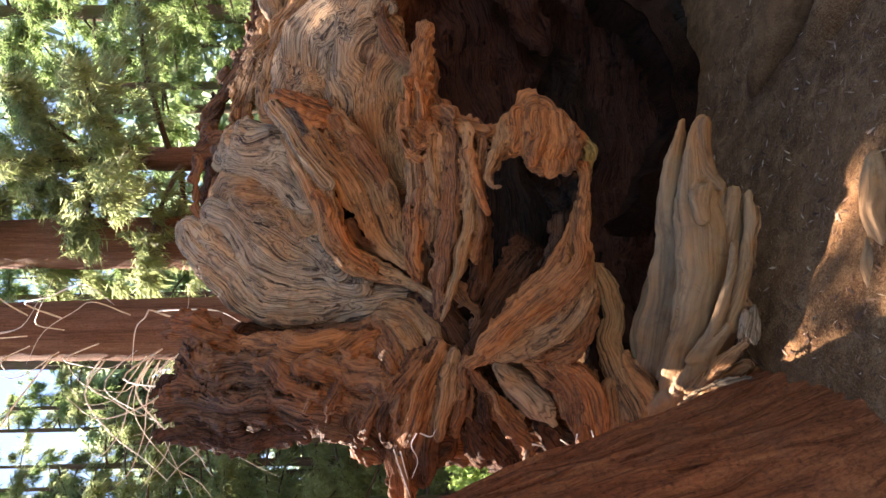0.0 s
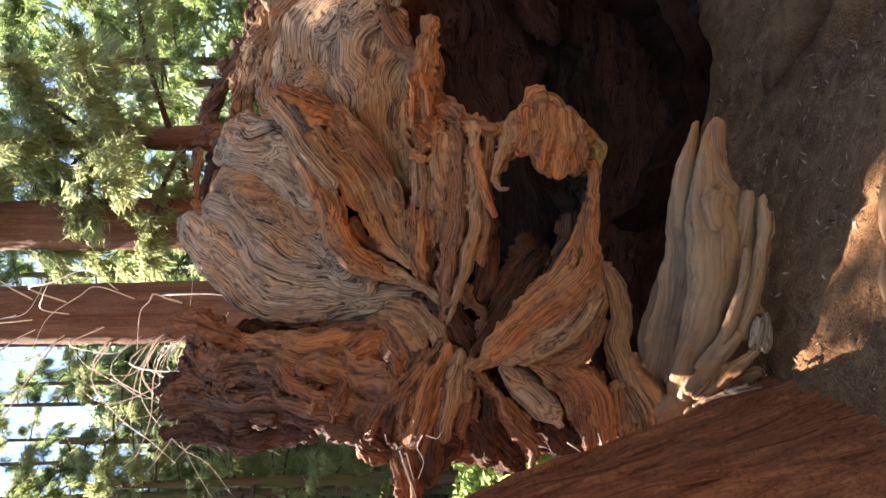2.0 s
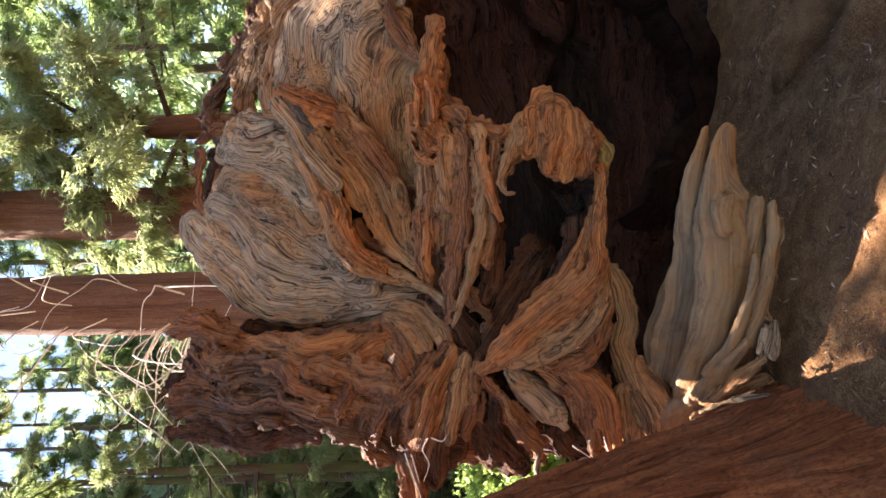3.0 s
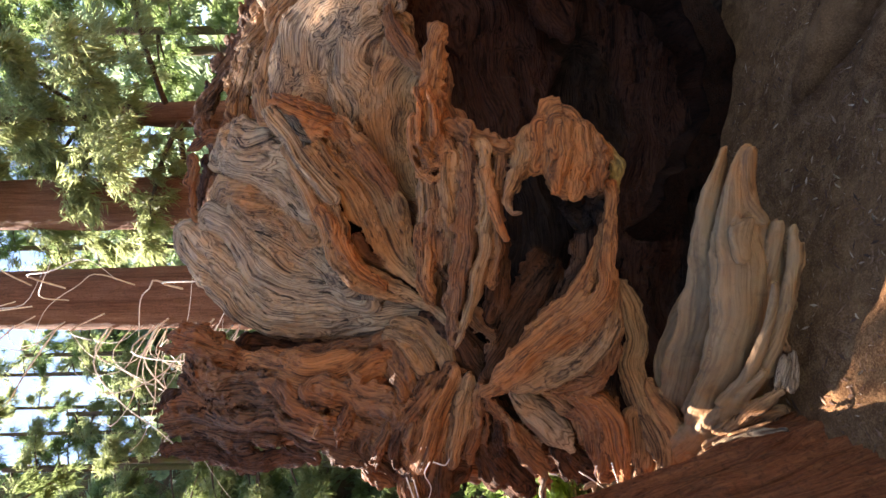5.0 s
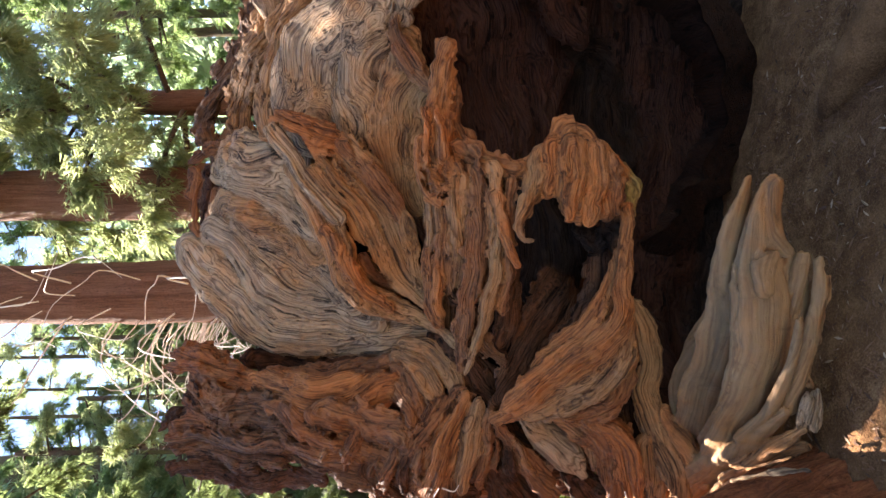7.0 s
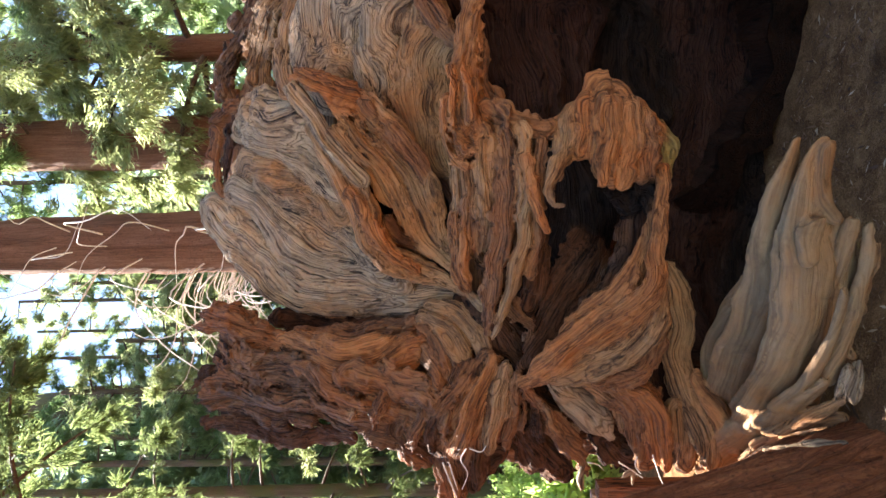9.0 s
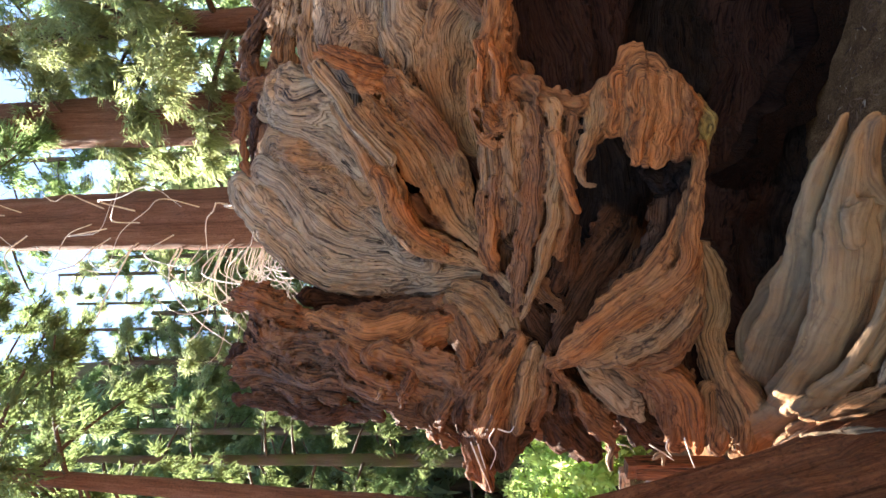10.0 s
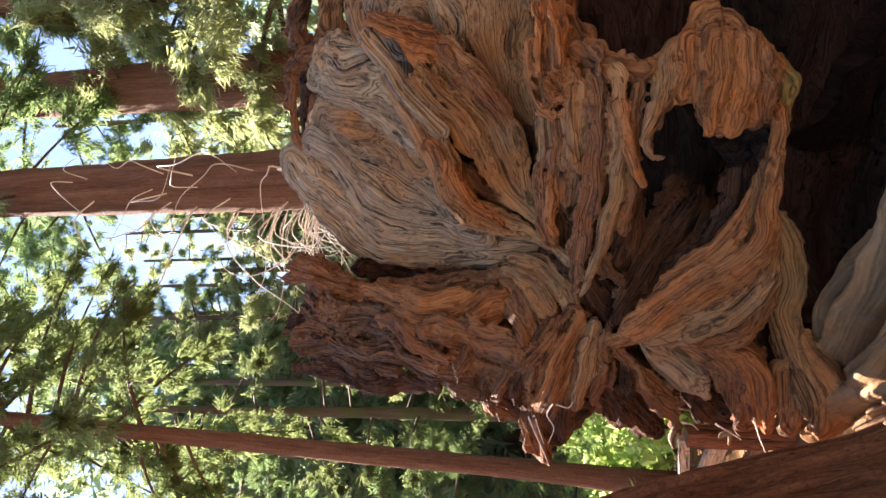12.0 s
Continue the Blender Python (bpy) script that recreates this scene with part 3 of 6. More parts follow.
        me = mesh_from(o["name"], p, back.reshape(-1, 4), o["mat"], G)
        me.attributes["tint"].data.foreach_set("vector", tint[used].astype(np.float32).ravel())
        me.normals_split_custom_set_from_vertices(normal[used])
        child(o["name"], me, root_mass, o["label"])

# the core that closes the creases between the limbs
root("core", BROWN, [(0.652, 4.282, 2.973, 0.239), (0.330, 4.216, 2.765, 0.383), (0.015, 4.135, 2.483, 0.376), (-0.360, 4.010, 2.168, 0.329), (-0.596, 3.821, 1.865, 0.281), (-0.741, 3.634, 1.555, 0.235), (-0.821, 3.510, 1.199, 0.195), (-0.843, 3.438, 0.854, 0.160)],
     "deep brown wood in the creases", seed=11, blend=0.04, rough=0.12, flute=0.14)
root("core", BROWN, [(1.733, 3.955, 2.063, 0.291), (1.356, 4.031, 2.298, 0.332), (0.984, 4.035, 2.377, 0.332), (0.618, 4.092, 2.166, 0.300), (0.517, 3.926, 1.784, 0.218), (0.146, 3.813, 1.573, 0.195), (-0.273, 3.721, 1.580, 0.173)],
     "", seed=12, blend=0.04, rough=0.12, flute=0.14)
root("core", CRUMBLE, [(-0.775, 3.949, 3.141, 0.184), (-0.877, 3.888, 2.766, 0.251), (-0.933, 3.787, 2.287, 0.245), (-0.986, 3.684, 1.795, 0.238), (-1.077, 3.612, 1.357, 0.201), (-1.043, 3.471, 1.012, 0.130)],
     "", seed=13, blend=0.04, rough=0.12, flute=0.14)
# broken stubs at the top
root("stub", PALE, [(1.675, 3.923, 2.716, 0.045), (1.569, 3.930, 2.662, 0.056), (1.457, 3.952, 2.604, 0.060)],
     "pale broken stub", seed=29, rough=0.1, flute=0.12, ends='jr')
root("stub", TAN, [(1.700, 3.881, 2.456, 0.059), (1.537, 3.877, 2.478, 0.052), (1.392, 3.874, 2.529, 0.044)],
     "", seed=30, rough=0.1, flute=0.12)
# the crease between burl and lump, its shade in the umber tint
root("core", UMBER_SHADE, [(-0.533, 3.901, 2.799, 0.088), (-0.553, 3.887, 2.608, 0.101), (-0.547, 3.829, 2.393, 0.106), (-0.485, 3.742, 2.146, 0.091), (-0.386, 3.612, 1.907, 0.069)],
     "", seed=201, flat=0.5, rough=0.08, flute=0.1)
root("core", UMBER_SHADE, [(-0.294, 3.446, 1.717, 0.100), (-0.403, 3.389, 1.586, 0.128), (-0.581, 3.369, 1.486, 0.128), (-0.806, 3.379, 1.337, 0.129), (-0.923, 3.354, 1.161, 0.117)],
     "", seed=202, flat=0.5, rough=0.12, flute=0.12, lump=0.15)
root("core", CHAR_SHADE, [(-0.161, 3.658, 1.551, 0.104), (-0.334, 3.649, 1.408, 0.134), (-0.505, 3.595, 1.321, 0.122)],
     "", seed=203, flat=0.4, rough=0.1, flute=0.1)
# the burl, its grain in nested waves
root("burl", GREY, [(0.612, 4.025, 3.005, 0.081), (0.640, 3.982, 2.908, 0.184), (0.622, 3.886, 2.753, 0.229), (0.522, 3.773, 2.550, 0.205), (0.316, 3.697, 2.384, 0.139)],
     "rounded grey burl with wavy grain", seed=204, flat=0.6, rough=0.06, flute=0.08, warp=0.65, comb=10, blend=0.03, crease=0.4)
root("burl", TAN, [(0.363, 3.995, 2.995, 0.081), (0.406, 3.916, 2.879, 0.137), (0.388, 3.811, 2.705, 0.165), (0.297, 3.763, 2.526, 0.151), (0.169, 3.729, 2.380, 0.126)],
     "", seed=205, flat=0.6, rough=0.06, flute=0.08, warp=0.72, comb=10, blend=0.03, crease=0.4)
root("burl", ASH, [(0.127, 4.073, 3.182, 0.144), (0.010, 4.005, 3.043, 0.194), (-0.137, 3.931, 2.856, 0.204), (-0.303, 3.878, 2.629, 0.183), (-0.340, 3.798, 2.363, 0.167), (-0.300, 3.685, 2.102, 0.132), (-0.267, 3.599, 1.888, 0.092), (-0.241, 3.507, 1.731, 0.042)],
     "", seed=206, flat=0.7, rough=0.05, flute=0.08, warp=0.29, comb=10, blend=0.03, crease=0.5)
root("burl", ASH, [(0.222, 3.966, 3.017, 0.120), (0.159, 3.890, 2.844, 0.163), (-0.004, 3.833, 2.671, 0.186), (-0.141, 3.823, 2.476, 0.187), (-0.172, 3.710, 2.245, 0.163), (-0.184, 3.601, 2.058, 0.110)],
     "", seed=207, flat=0.6, rough=0.05, flute=0.08, warp=0.39, comb=10, blend=0.03, crease=0.4)
root("burl", GREY, [(0.313, 3.841, 2.788, 0.110), (0.214, 3.801, 2.619, 0.146), (0.098, 3.788, 2.443, 0.159), (0.010, 3.699, 2.285, 0.143), (-0.071, 3.597, 2.148, 0.104)],
     "", seed=208, flat=0.6, rough=0.05, flute=0.08, warp=0.52, comb=10, blend=0.03, crease=0.4)
root("burl", TAN, [(-0.407, 3.873, 2.565, 0.100), (-0.440, 3.812, 2.353, 0.098), (-0.399, 3.720, 2.109, 0.096), (-0.335, 3.615, 1.891, 0.075), (-0.280, 3.511, 1.717, 0.042)],
     "", seed=209, flat=0.8, rough=0.05, flute=0.08, warp=0.2, comb=10, blend=0.02, crease=0.6)
root("bark_flap", BROWN, [(0.691, 3.994, 3.171, 0.030), (0.570, 3.967, 3.148, 0.037), (0.428, 3.967, 3.143, 0.037), (0.285, 3.976, 3.135, 0.034), (0.206, 3.973, 3.098, 0.027)],
     "curled flap of brown bark with a dark gap behind", seed=210, flat=0.5, rough=0.1, flute=0.12, crease=1.0)
root("bark_flap", BROWN, [(0.677, 3.987, 3.169, 0.030), (0.716, 3.972, 3.101, 0.040), (0.734, 3.956, 3.027, 0.046), (0.709, 3.942, 2.958, 0.040)],
     "", seed=211, flat=0.6, rough=0.1, flute=0.12)
# the shade in the gap, put in as a dark piece
root("bark_flap", UMBER_SHADE, [(0.633, 4.147, 3.123, 0.049), (0.457, 4.151, 3.135, 0.056), (0.281, 4.127, 3.137, 0.049)],
     "", seed=212, flat=0.6, rough=0.1, flute=0.1)
# the upper rib, grey and smooth
root("rib", GREY, [(1.543, 3.169, 1.776, 0.149), (1.430, 3.238, 1.925, 0.169), (1.302, 3.327, 2.084, 0.190), (1.197, 3.513, 2.256, 0.203), (1.050, 3.565, 2.350, 0.207), (0.893, 3.583, 2.384, 0.181), (0.762, 3.615, 2.372, 0.119)],
     "smooth grey root rib with fine wavy grain", seed=213, flat=0.5, rough=0.05, flute=0.05, warp=0.8, comb=6, blend=0.03, crease=0.5)
root("rib", GREY, [(1.333, 3.253, 1.902, 0.114), (1.184, 3.334, 2.007, 0.139), (1.029, 3.452, 2.066, 0.157), (0.855, 3.532, 2.096, 0.156), (0.682, 3.600, 2.079, 0.131)],
     "", seed=214, flat=0.5, rough=0.06, flute=0.07, warp=0.9, comb=8, blend=0.03, crease=0.4)
root("rib", TAN, [(1.193, 3.322, 1.851, 0.091), (1.042, 3.375, 1.848, 0.121), (0.888, 3.468, 1.885, 0.147), (0.714, 3.524, 1.892, 0.139), (0.543, 3.554, 1.853, 0.118), (0.422, 3.561, 1.810, 0.090)],
     "", seed=215, flat=0.5, rough=0.07, flute=0.07, warp=0.7, comb=8, blend=0.03, crease=0.4)
root("rib", TAN, [(1.610, 3.632, 2.306, 0.070), (1.412, 3.638, 2.398, 0.083), (1.240, 3.641, 2.472, 0.089), (1.098, 3.667, 2.545, 0.102), (0.949, 3.664, 2.588, 0.097), (0.822, 3.653, 2.579, 0.073)],
     "", seed=216, flat=0.5, rough=0.07, flute=0.08, warp=0.6, blend=0.03, crease=0.4)
root("rib", BROWN, [(1.396, 3.209, 1.872, 0.066), (1.279, 3.242, 1.892, 0.057), (1.167, 3.259, 1.880, 0.053), (1.073, 3.275, 1.824, 0.048), (1.000, 3.255, 1.755, 0.048)],
     "", seed=217, flat=0.8, rough=0.16, flute=0.14, lump=0.2)
root("rib", TAN, [(1.655, 3.865, 2.474, 0.155), (1.482, 3.900, 2.579, 0.145), (1.319, 3.934, 2.693, 0.134), (1.153, 3.989, 2.789, 0.124), (1.002, 4.083, 2.877, 0.115), (0.846, 4.032, 2.903, 0.094)],
     "crusted brown rim of the rib", seed=218, flat=0.6, rough=0.16, flute=0.16, lump=0.16, warp=0.5)
root("rib", TAN, [(1.624, 3.675, 2.313, 0.100), (1.493, 3.720, 2.424, 0.108), (1.359, 3.774, 2.529, 0.098)],
     "", seed=219, flat=0.6, rough=0.1, flute=0.12)
root("rib", CRUMBLE, [(1.751, 4.165, 2.709, 0.101), (1.494, 4.198, 2.806, 0.089), (1.307, 4.275, 2.945, 0.085), (1.127, 4.356, 3.083, 0.087), (0.947, 4.347, 3.156, 0.073), (0.809, 4.184, 3.140, 0.053)],
     "", seed=220, flat=0.7, rough=0.2, flute=0.2, lump=0.2)
root("stub", PALE, [(1.640, 3.745, 2.689, 0.055), (1.538, 3.748, 2.629, 0.058), (1.427, 3.786, 2.564, 0.055)],
     "pale broken stub", seed=221, flat=0.9, rough=0.06, flute=0.12)
root("stub", TAN, [(1.629, 3.719, 2.502, 0.048), (1.527, 3.722, 2.487, 0.051), (1.415, 3.754, 2.474, 0.041)],
     "", seed=222, flat=0.9, rough=0.06, flute=0.12)
# the split slab that leans across the burl
root("split_root", TAN, [(0.782, 3.412, 2.339, 0.135), (0.633, 3.389, 2.213, 0.157), (0.460, 3.447, 2.107, 0.149), (0.272, 3.501, 2.012, 0.130), (0.080, 3.500, 1.906, 0.095), (-0.078, 3.437, 1.788, 0.053)],
     "split root slab with a crumbling orange end", seed=223, flat=0.34, rough=0.05, flute=0.17, warp=0.12, comb=12, facet=0.16, ends='jr', blend=0.012)
root("split_root", GREY, [(0.832, 3.432, 2.543, 0.034), (0.717, 3.411, 2.464, 0.048), (0.593, 3.393, 2.386, 0.051), (0.479, 3.391, 2.305, 0.048), (0.363, 3.392, 2.223, 0.034)],
     "paler splintered edge of the slab", seed=224, flat=0.7, rough=0.07, flute=0.31, warp=0.12, comb=14, facet=0.2, blend=0.016, ends='jr')
root("split_root", TAN, [(0.609, 3.437, 2.423, 0.057), (0.429, 3.428, 2.325, 0.074), (0.244, 3.430, 2.234, 0.078), (0.077, 3.452, 2.178, 0.081), (-0.049, 3.471, 2.057, 0.079), (-0.135, 3.462, 1.909, 0.065), (-0.198, 3.408, 1.760, 0.044), (-0.250, 3.317, 1.631, 0.026)],
     "", seed=225, flat=0.7, rough=0.08, flute=0.2, warp=0.2, comb=10, blend=0.012)
root("split_root", ORANGE, [(0.863, 3.457, 2.566, 0.037), (0.859, 3.433, 2.454, 0.045), (0.816, 3.417, 2.319, 0.051), (0.769, 3.415, 2.190, 0.048), (0.712, 3.427, 2.102, 0.037)],
     "", seed=226, flat=0.8, rough=0.2, flute=0.31, lump=0.3, ends='jj')
root("split_root", BROWN, [(0.744, 3.381, 2.146, 0.045), (0.588, 3.386, 2.044, 0.056), (0.443, 3.426, 1.960, 0.058), (0.333, 3.456, 1.895, 0.035)],
     "", seed=227, flat=0.5, rough=0.05, flute=0.14, warp=0.1, facet=0.15, blend=0.016)
root("split_root", ORANGE, [(0.326, 3.392, 2.276, 0.034), (0.167, 3.400, 2.185, 0.046), (0.020, 3.428, 2.095, 0.044), (-0.104, 3.435, 1.951, 0.038)],
     "", seed=228, flat=0.7, rough=0.1, flute=0.24, blend=0.016)
root("split_root", UMBER_SHADE, [(0.148, 3.479, 2.132, 0.041), (0.051, 3.508, 2.019, 0.060), (-0.034, 3.508, 1.879, 0.060), (-0.132, 3.479, 1.769, 0.042)],
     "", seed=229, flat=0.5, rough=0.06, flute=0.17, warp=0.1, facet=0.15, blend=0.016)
root("split_root", TAN, [(0.354, 3.439, 1.887, 0.035), (0.221, 3.447, 1.850, 0.050), (0.072, 3.444, 1.815, 0.044), (-0.048, 3.436, 1.778, 0.029)],
     "", seed=230, flat=0.6, rough=0.08, flute=0.24, facet=0.15, blend=0.016)
root("split_root", UMBER_SHADE, [(0.181, 3.553, 1.952, 0.060), (-0.009, 3.577, 1.882, 0.067), (-0.199, 3.574, 1.793, 0.061)],
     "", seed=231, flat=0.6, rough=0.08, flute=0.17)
# the pillar of ribs in the middle
root("pillar", BROWN, [(1.039, 3.212, 1.682, 0.058), (0.882, 3.199, 1.659, 0.089), (0.737, 3.183, 1.635, 0.114), (0.618, 3.189, 1.570, 0.125), (0.550, 3.198, 1.462, 0.105)],
     "", seed=232, flat=0.6, rough=0.1, flute=0.24, lump=0.12, blend=0.04, crease=0.1)
root("pillar", ORANGE, [(0.722, 3.123, 1.766, 0.041), (0.631, 3.117, 1.750, 0.067), (0.561, 3.121, 1.691, 0.092), (0.544, 3.112, 1.627, 0.077)],
     "", seed=233, flat=0.6, rough=0.14, flute=0.27, lump=0.2, blend=0.03, crease=0.15)
root("pillar", BROWN, [(0.722, 3.160, 1.649, 0.094), (0.565, 3.169, 1.603, 0.151), (0.378, 3.186, 1.578, 0.174), (0.185, 3.212, 1.579, 0.161), (0.025, 3.256, 1.596, 0.110)],
     "", seed=234, flat=0.35, rough=0.05, flute=0.24, warp=0.15, comb=13, blend=0.03, crease=0.1)
root("pillar", ORANGE, [(1.171, 3.172, 1.673, 0.044), (1.057, 3.165, 1.690, 0.061), (0.900, 3.136, 1.698, 0.076), (0.746, 3.117, 1.688, 0.091), (0.617, 3.114, 1.672, 0.101)],
     "gnarled brown root pillar", seed=235, flat=0.8, rough=0.16, flute=0.2, lump=0.22, warp=0.4, crease=0.2)
root("pillar", ORANGE, [(0.869, 3.077, 1.760, 0.020), (0.755, 3.061, 1.762, 0.025), (0.642, 3.055, 1.769, 0.030)],
     "", seed=236, flat=0.9, rough=0.2, flute=0.34, lump=0.3, blend=0.03, crease=0.2)
root("pillar", ORANGE, [(0.852, 3.047, 1.705, 0.020), (0.751, 3.023, 1.687, 0.027), (0.669, 3.013, 1.678, 0.027)],
     "", seed=237, flat=0.9, rough=0.2, flute=0.34, lump=0.3, blend=0.03, crease=0.2)
root("pillar", BROWN, [(0.632, 3.110, 1.786, 0.041), (0.580, 3.098, 1.751, 0.051), (0.527, 3.101, 1.692, 0.056)],
     "", seed=238, flat=0.8, rough=0.18, flute=0.34, lump=0.25, crease=0.2)
root("pillar", TAN, [(0.546, 3.131, 1.718, 0.067), (0.408, 3.169, 1.712, 0.084), (0.243, 3.207, 1.704, 0.081), (0.102, 3.228, 1.695, 0.060)],
     "", seed=239, flat=0.5, rough=0.04, flute=0.17, warp=0.15, comb=12, facet=0.12, blend=0.03, crease=0.2)
root("pillar", ORANGE, [(0.215, 3.211, 1.732, 0.049), (0.074, 3.232, 1.740, 0.065), (-0.057, 3.259, 1.748, 0.061), (-0.139, 3.275, 1.730, 0.039)],
     "", seed=240, flat=0.7, rough=0.08, flute=0.24, warp=0.2, blend=0.03, crease=0.2)
root("pillar", TAN, [(0.577, 3.084, 1.619, 0.061), (0.434, 3.127, 1.612, 0.067), (0.272, 3.169, 1.602, 0.072), (0.129, 3.220, 1.612, 0.054), (0.000, 3.243, 1.644, 0.041)],
     "", seed=241, flat=0.6, rough=0.05, flute=0.27, warp=0.15, comb=14, blend=0.03, crease=0.2)
root("pillar", BROWN, [(0.589, 3.088, 1.549, 0.056), (0.460, 3.089, 1.535, 0.056), (0.303, 3.109, 1.530, 0.057), (0.142, 3.119, 1.536, 0.058), (-0.023, 3.138, 1.574, 0.056), (-0.191, 3.152, 1.603, 0.043), (-0.333, 3.162, 1.615, 0.025)],
     "", seed=242, flat=0.55, rough=0.06, flute=0.31, warp=0.15, comb=14, blend=0.03, crease=0.2)
root("pillar", TAN, [(0.588, 3.084, 1.477, 0.043), (0.434, 3.065, 1.470, 0.046), (0.278, 3.078, 1.459, 0.052), (0.117, 3.100, 1.459, 0.055), (-0.061, 3.119, 1.501, 0.053), (-0.228, 3.131, 1.550, 0.038), (-0.358, 3.151, 1.589, 0.019)],
     "", seed=243, flat=0.6, rough=0.06, flute=0.34, warp=0.15, comb=14, blend=0.03, crease=0.2)
root("pillar", BROWN, [(0.536, 3.100, 1.409, 0.039), (0.382, 3.072, 1.418, 0.044), (0.222, 3.095, 1.395, 0.049), (0.058, 3.123, 1.387, 0.045), (-0.080, 3.136, 1.424, 0.032)],
     "", seed=244, flat=0.55, rough=0.06, flute=0.34, warp=0.15, comb=14, blend=0.03, crease=0.2)
root("pillar", ORANGE, [(0.473, 3.053, 1.455, 0.028), (0.346, 3.027, 1.433, 0.033), (0.258, 3.005, 1.385, 0.030), (0.183, 2.989, 1.352, 0.023)],
     "", seed=245, flat=0.9, rough=0.06, flute=0.24, warp=0.15, blend=0.03, crease=0.2)
root("pillar", BROWN, [(0.697, 3.088, 1.610, 0.051), (0.630, 3.104, 1.509, 0.061), (0.577, 3.134, 1.402, 0.062), (0.587, 3.192, 1.296, 0.058)],
     "", seed=246, flat=0.6, rough=0.12, flute=0.27, lump=0.1, blend=0.02, crease=0.2)
root("pillar", BROWN, [(0.715, 3.055, 1.588, 0.028), (0.664, 3.047, 1.538, 0.030), (0.619, 3.053, 1.531, 0.023)],
     "", seed=247, flat=0.6, rough=0.2, flute=0.34, lump=0.2, crease=0.2)
root("pillar", CRUMBLE, [(-0.202, 3.188, 1.519, 0.044), (-0.281, 3.215, 1.462, 0.055), (-0.358, 3.230, 1.416, 0.047), (-0.419, 3.242, 1.449, 0.034)],
     "", seed=248, flat=0.7, rough=0.16, flute=0.34, lump=0.25, crease=0.2)
root("pillar", UMBER_SHADE, [(0.123, 3.228, 1.339, 0.060), (-0.078, 3.253, 1.364, 0.072), (-0.254, 3.271, 1.411, 0.067)],
     "", seed=249, flat=0.5, rough=0.1, flute=0.17, crease=0.2)
# the hooked root round the hole
root("hooked_root", ORANGE, [(0.598, 3.201, 1.287, 0.048), (0.660, 3.184, 1.201, 0.068), (0.684, 3.174, 1.091, 0.083), (0.666, 3.174, 0.971, 0.083), (0.591, 3.187, 0.872, 0.058)],
     "", seed=250, flat=0.7, rough=0.06, flute=0.08, warp=0.3, blend=0.035, crease=0.1)
root("hooked_root", ORANGE, [(0.715, 3.175, 1.065, 0.126), (0.609, 3.142, 1.066, 0.150), (0.505, 3.087, 1.073, 0.133), (0.439, 3.044, 1.072, 0.086)],
     "", seed=251, flat=0.3, rough=0.05, flute=0.14, warp=0.2, comb=12, blend=0.035, crease=0.1)
root("hooked_root", TAN, [(0.652, 3.186, 1.238, 0.063), (0.534, 3.148, 1.276, 0.065), (0.433, 3.035, 1.330, 0.048), (0.349, 2.974, 1.364, 0.032), (0.304, 2.928, 1.328, 0.024), (0.310, 2.913, 1.298, 0.017)],
     "orange hooked root curling round a hole", seed=252, flat=0.8, rough=0.05, flute=0.14, warp=0.2, comb=13, blend=0.035, crease=0.12)
root("hooked_root", ORANGE, [(0.688, 3.137, 1.183, 0.067), (0.584, 3.118, 1.197, 0.070), (0.494, 3.086, 1.224, 0.046)],
     "", seed=253, flat=0.6, rough=0.05, flute=0.14, warp=0.2, comb=13, blend=0.035, crease=0.12)
root("hooked_root", ORANGE, [(0.696, 3.117, 1.093, 0.067), (0.582, 3.089, 1.104, 0.071), (0.482, 2.977, 1.133, 0.049), (0.392, 2.883, 1.146, 0.024)],
     "", seed=254, flat=0.6, rough=0.05, flute=0.15, warp=0.2, comb=13, blend=0.035, crease=0.12)
root("hooked_root", ORANGE, [(0.680, 3.137, 0.989, 0.067), (0.555, 3.079, 1.007, 0.071), (0.455, 3.010, 1.034, 0.055), (0.367, 2.997, 1.042, 0.030)],
     "", seed=255, flat=0.6, rough=0.06, flute=0.16, warp=0.2, comb=13, blend=0.035, crease=0.12)
root("hooked_root", BROWN, [(0.638, 3.149, 0.938, 0.044), (0.503, 3.073, 0.936, 0.051), (0.396, 3.033, 0.951, 0.035)],
     "", seed=256, flat=0.7, rough=0.1, flute=0.16, lump=0.12, blend=0.035, crease=0.12)
root("hooked_root", MOSSY, [(0.660, 3.181, 0.907, 0.029), (0.580, 3.206, 0.834, 0.035), (0.473, 3.184, 0.818, 0.032), (0.383, 3.119, 0.847, 0.026)],
     "moss-green edge", seed=257, flat=0.8, rough=0.14, flute=0.16, lump=0.15, blend=0.035, crease=0.12)
root("hooked_root", ORANGE, [(0.423, 3.097, 0.865, 0.034), (0.270, 3.052, 0.871, 0.044), (0.120, 3.007, 0.877, 0.053), (-0.018, 2.981, 0.893, 0.061), (-0.142, 3.014, 0.938, 0.087), (-0.245, 3.055, 1.031, 0.109), (-0.341, 3.065, 1.161, 0.110), (-0.451, 3.075, 1.293, 0.090), (-0.556, 3.107, 1.397, 0.054), (-0.601, 3.124, 1.445, 0.027)],
     "", seed=258, flat=0.55, rough=0.06, flute=0.14, warp=0.2, comb=12, blend=0.035, crease=0.12)
root("hooked_root", ORANGE, [(0.216, 3.074, 0.889, 0.031), (0.086, 3.064, 0.922, 0.052), (-0.062, 3.074, 0.981, 0.073), (-0.212, 3.086, 1.091, 0.079), (-0.348, 3.092, 1.223, 0.069)],
     "", seed=259, flat=0.5, rough=0.06, flute=0.14, warp=0.2, comb=12, blend=0.035, crease=0.12)
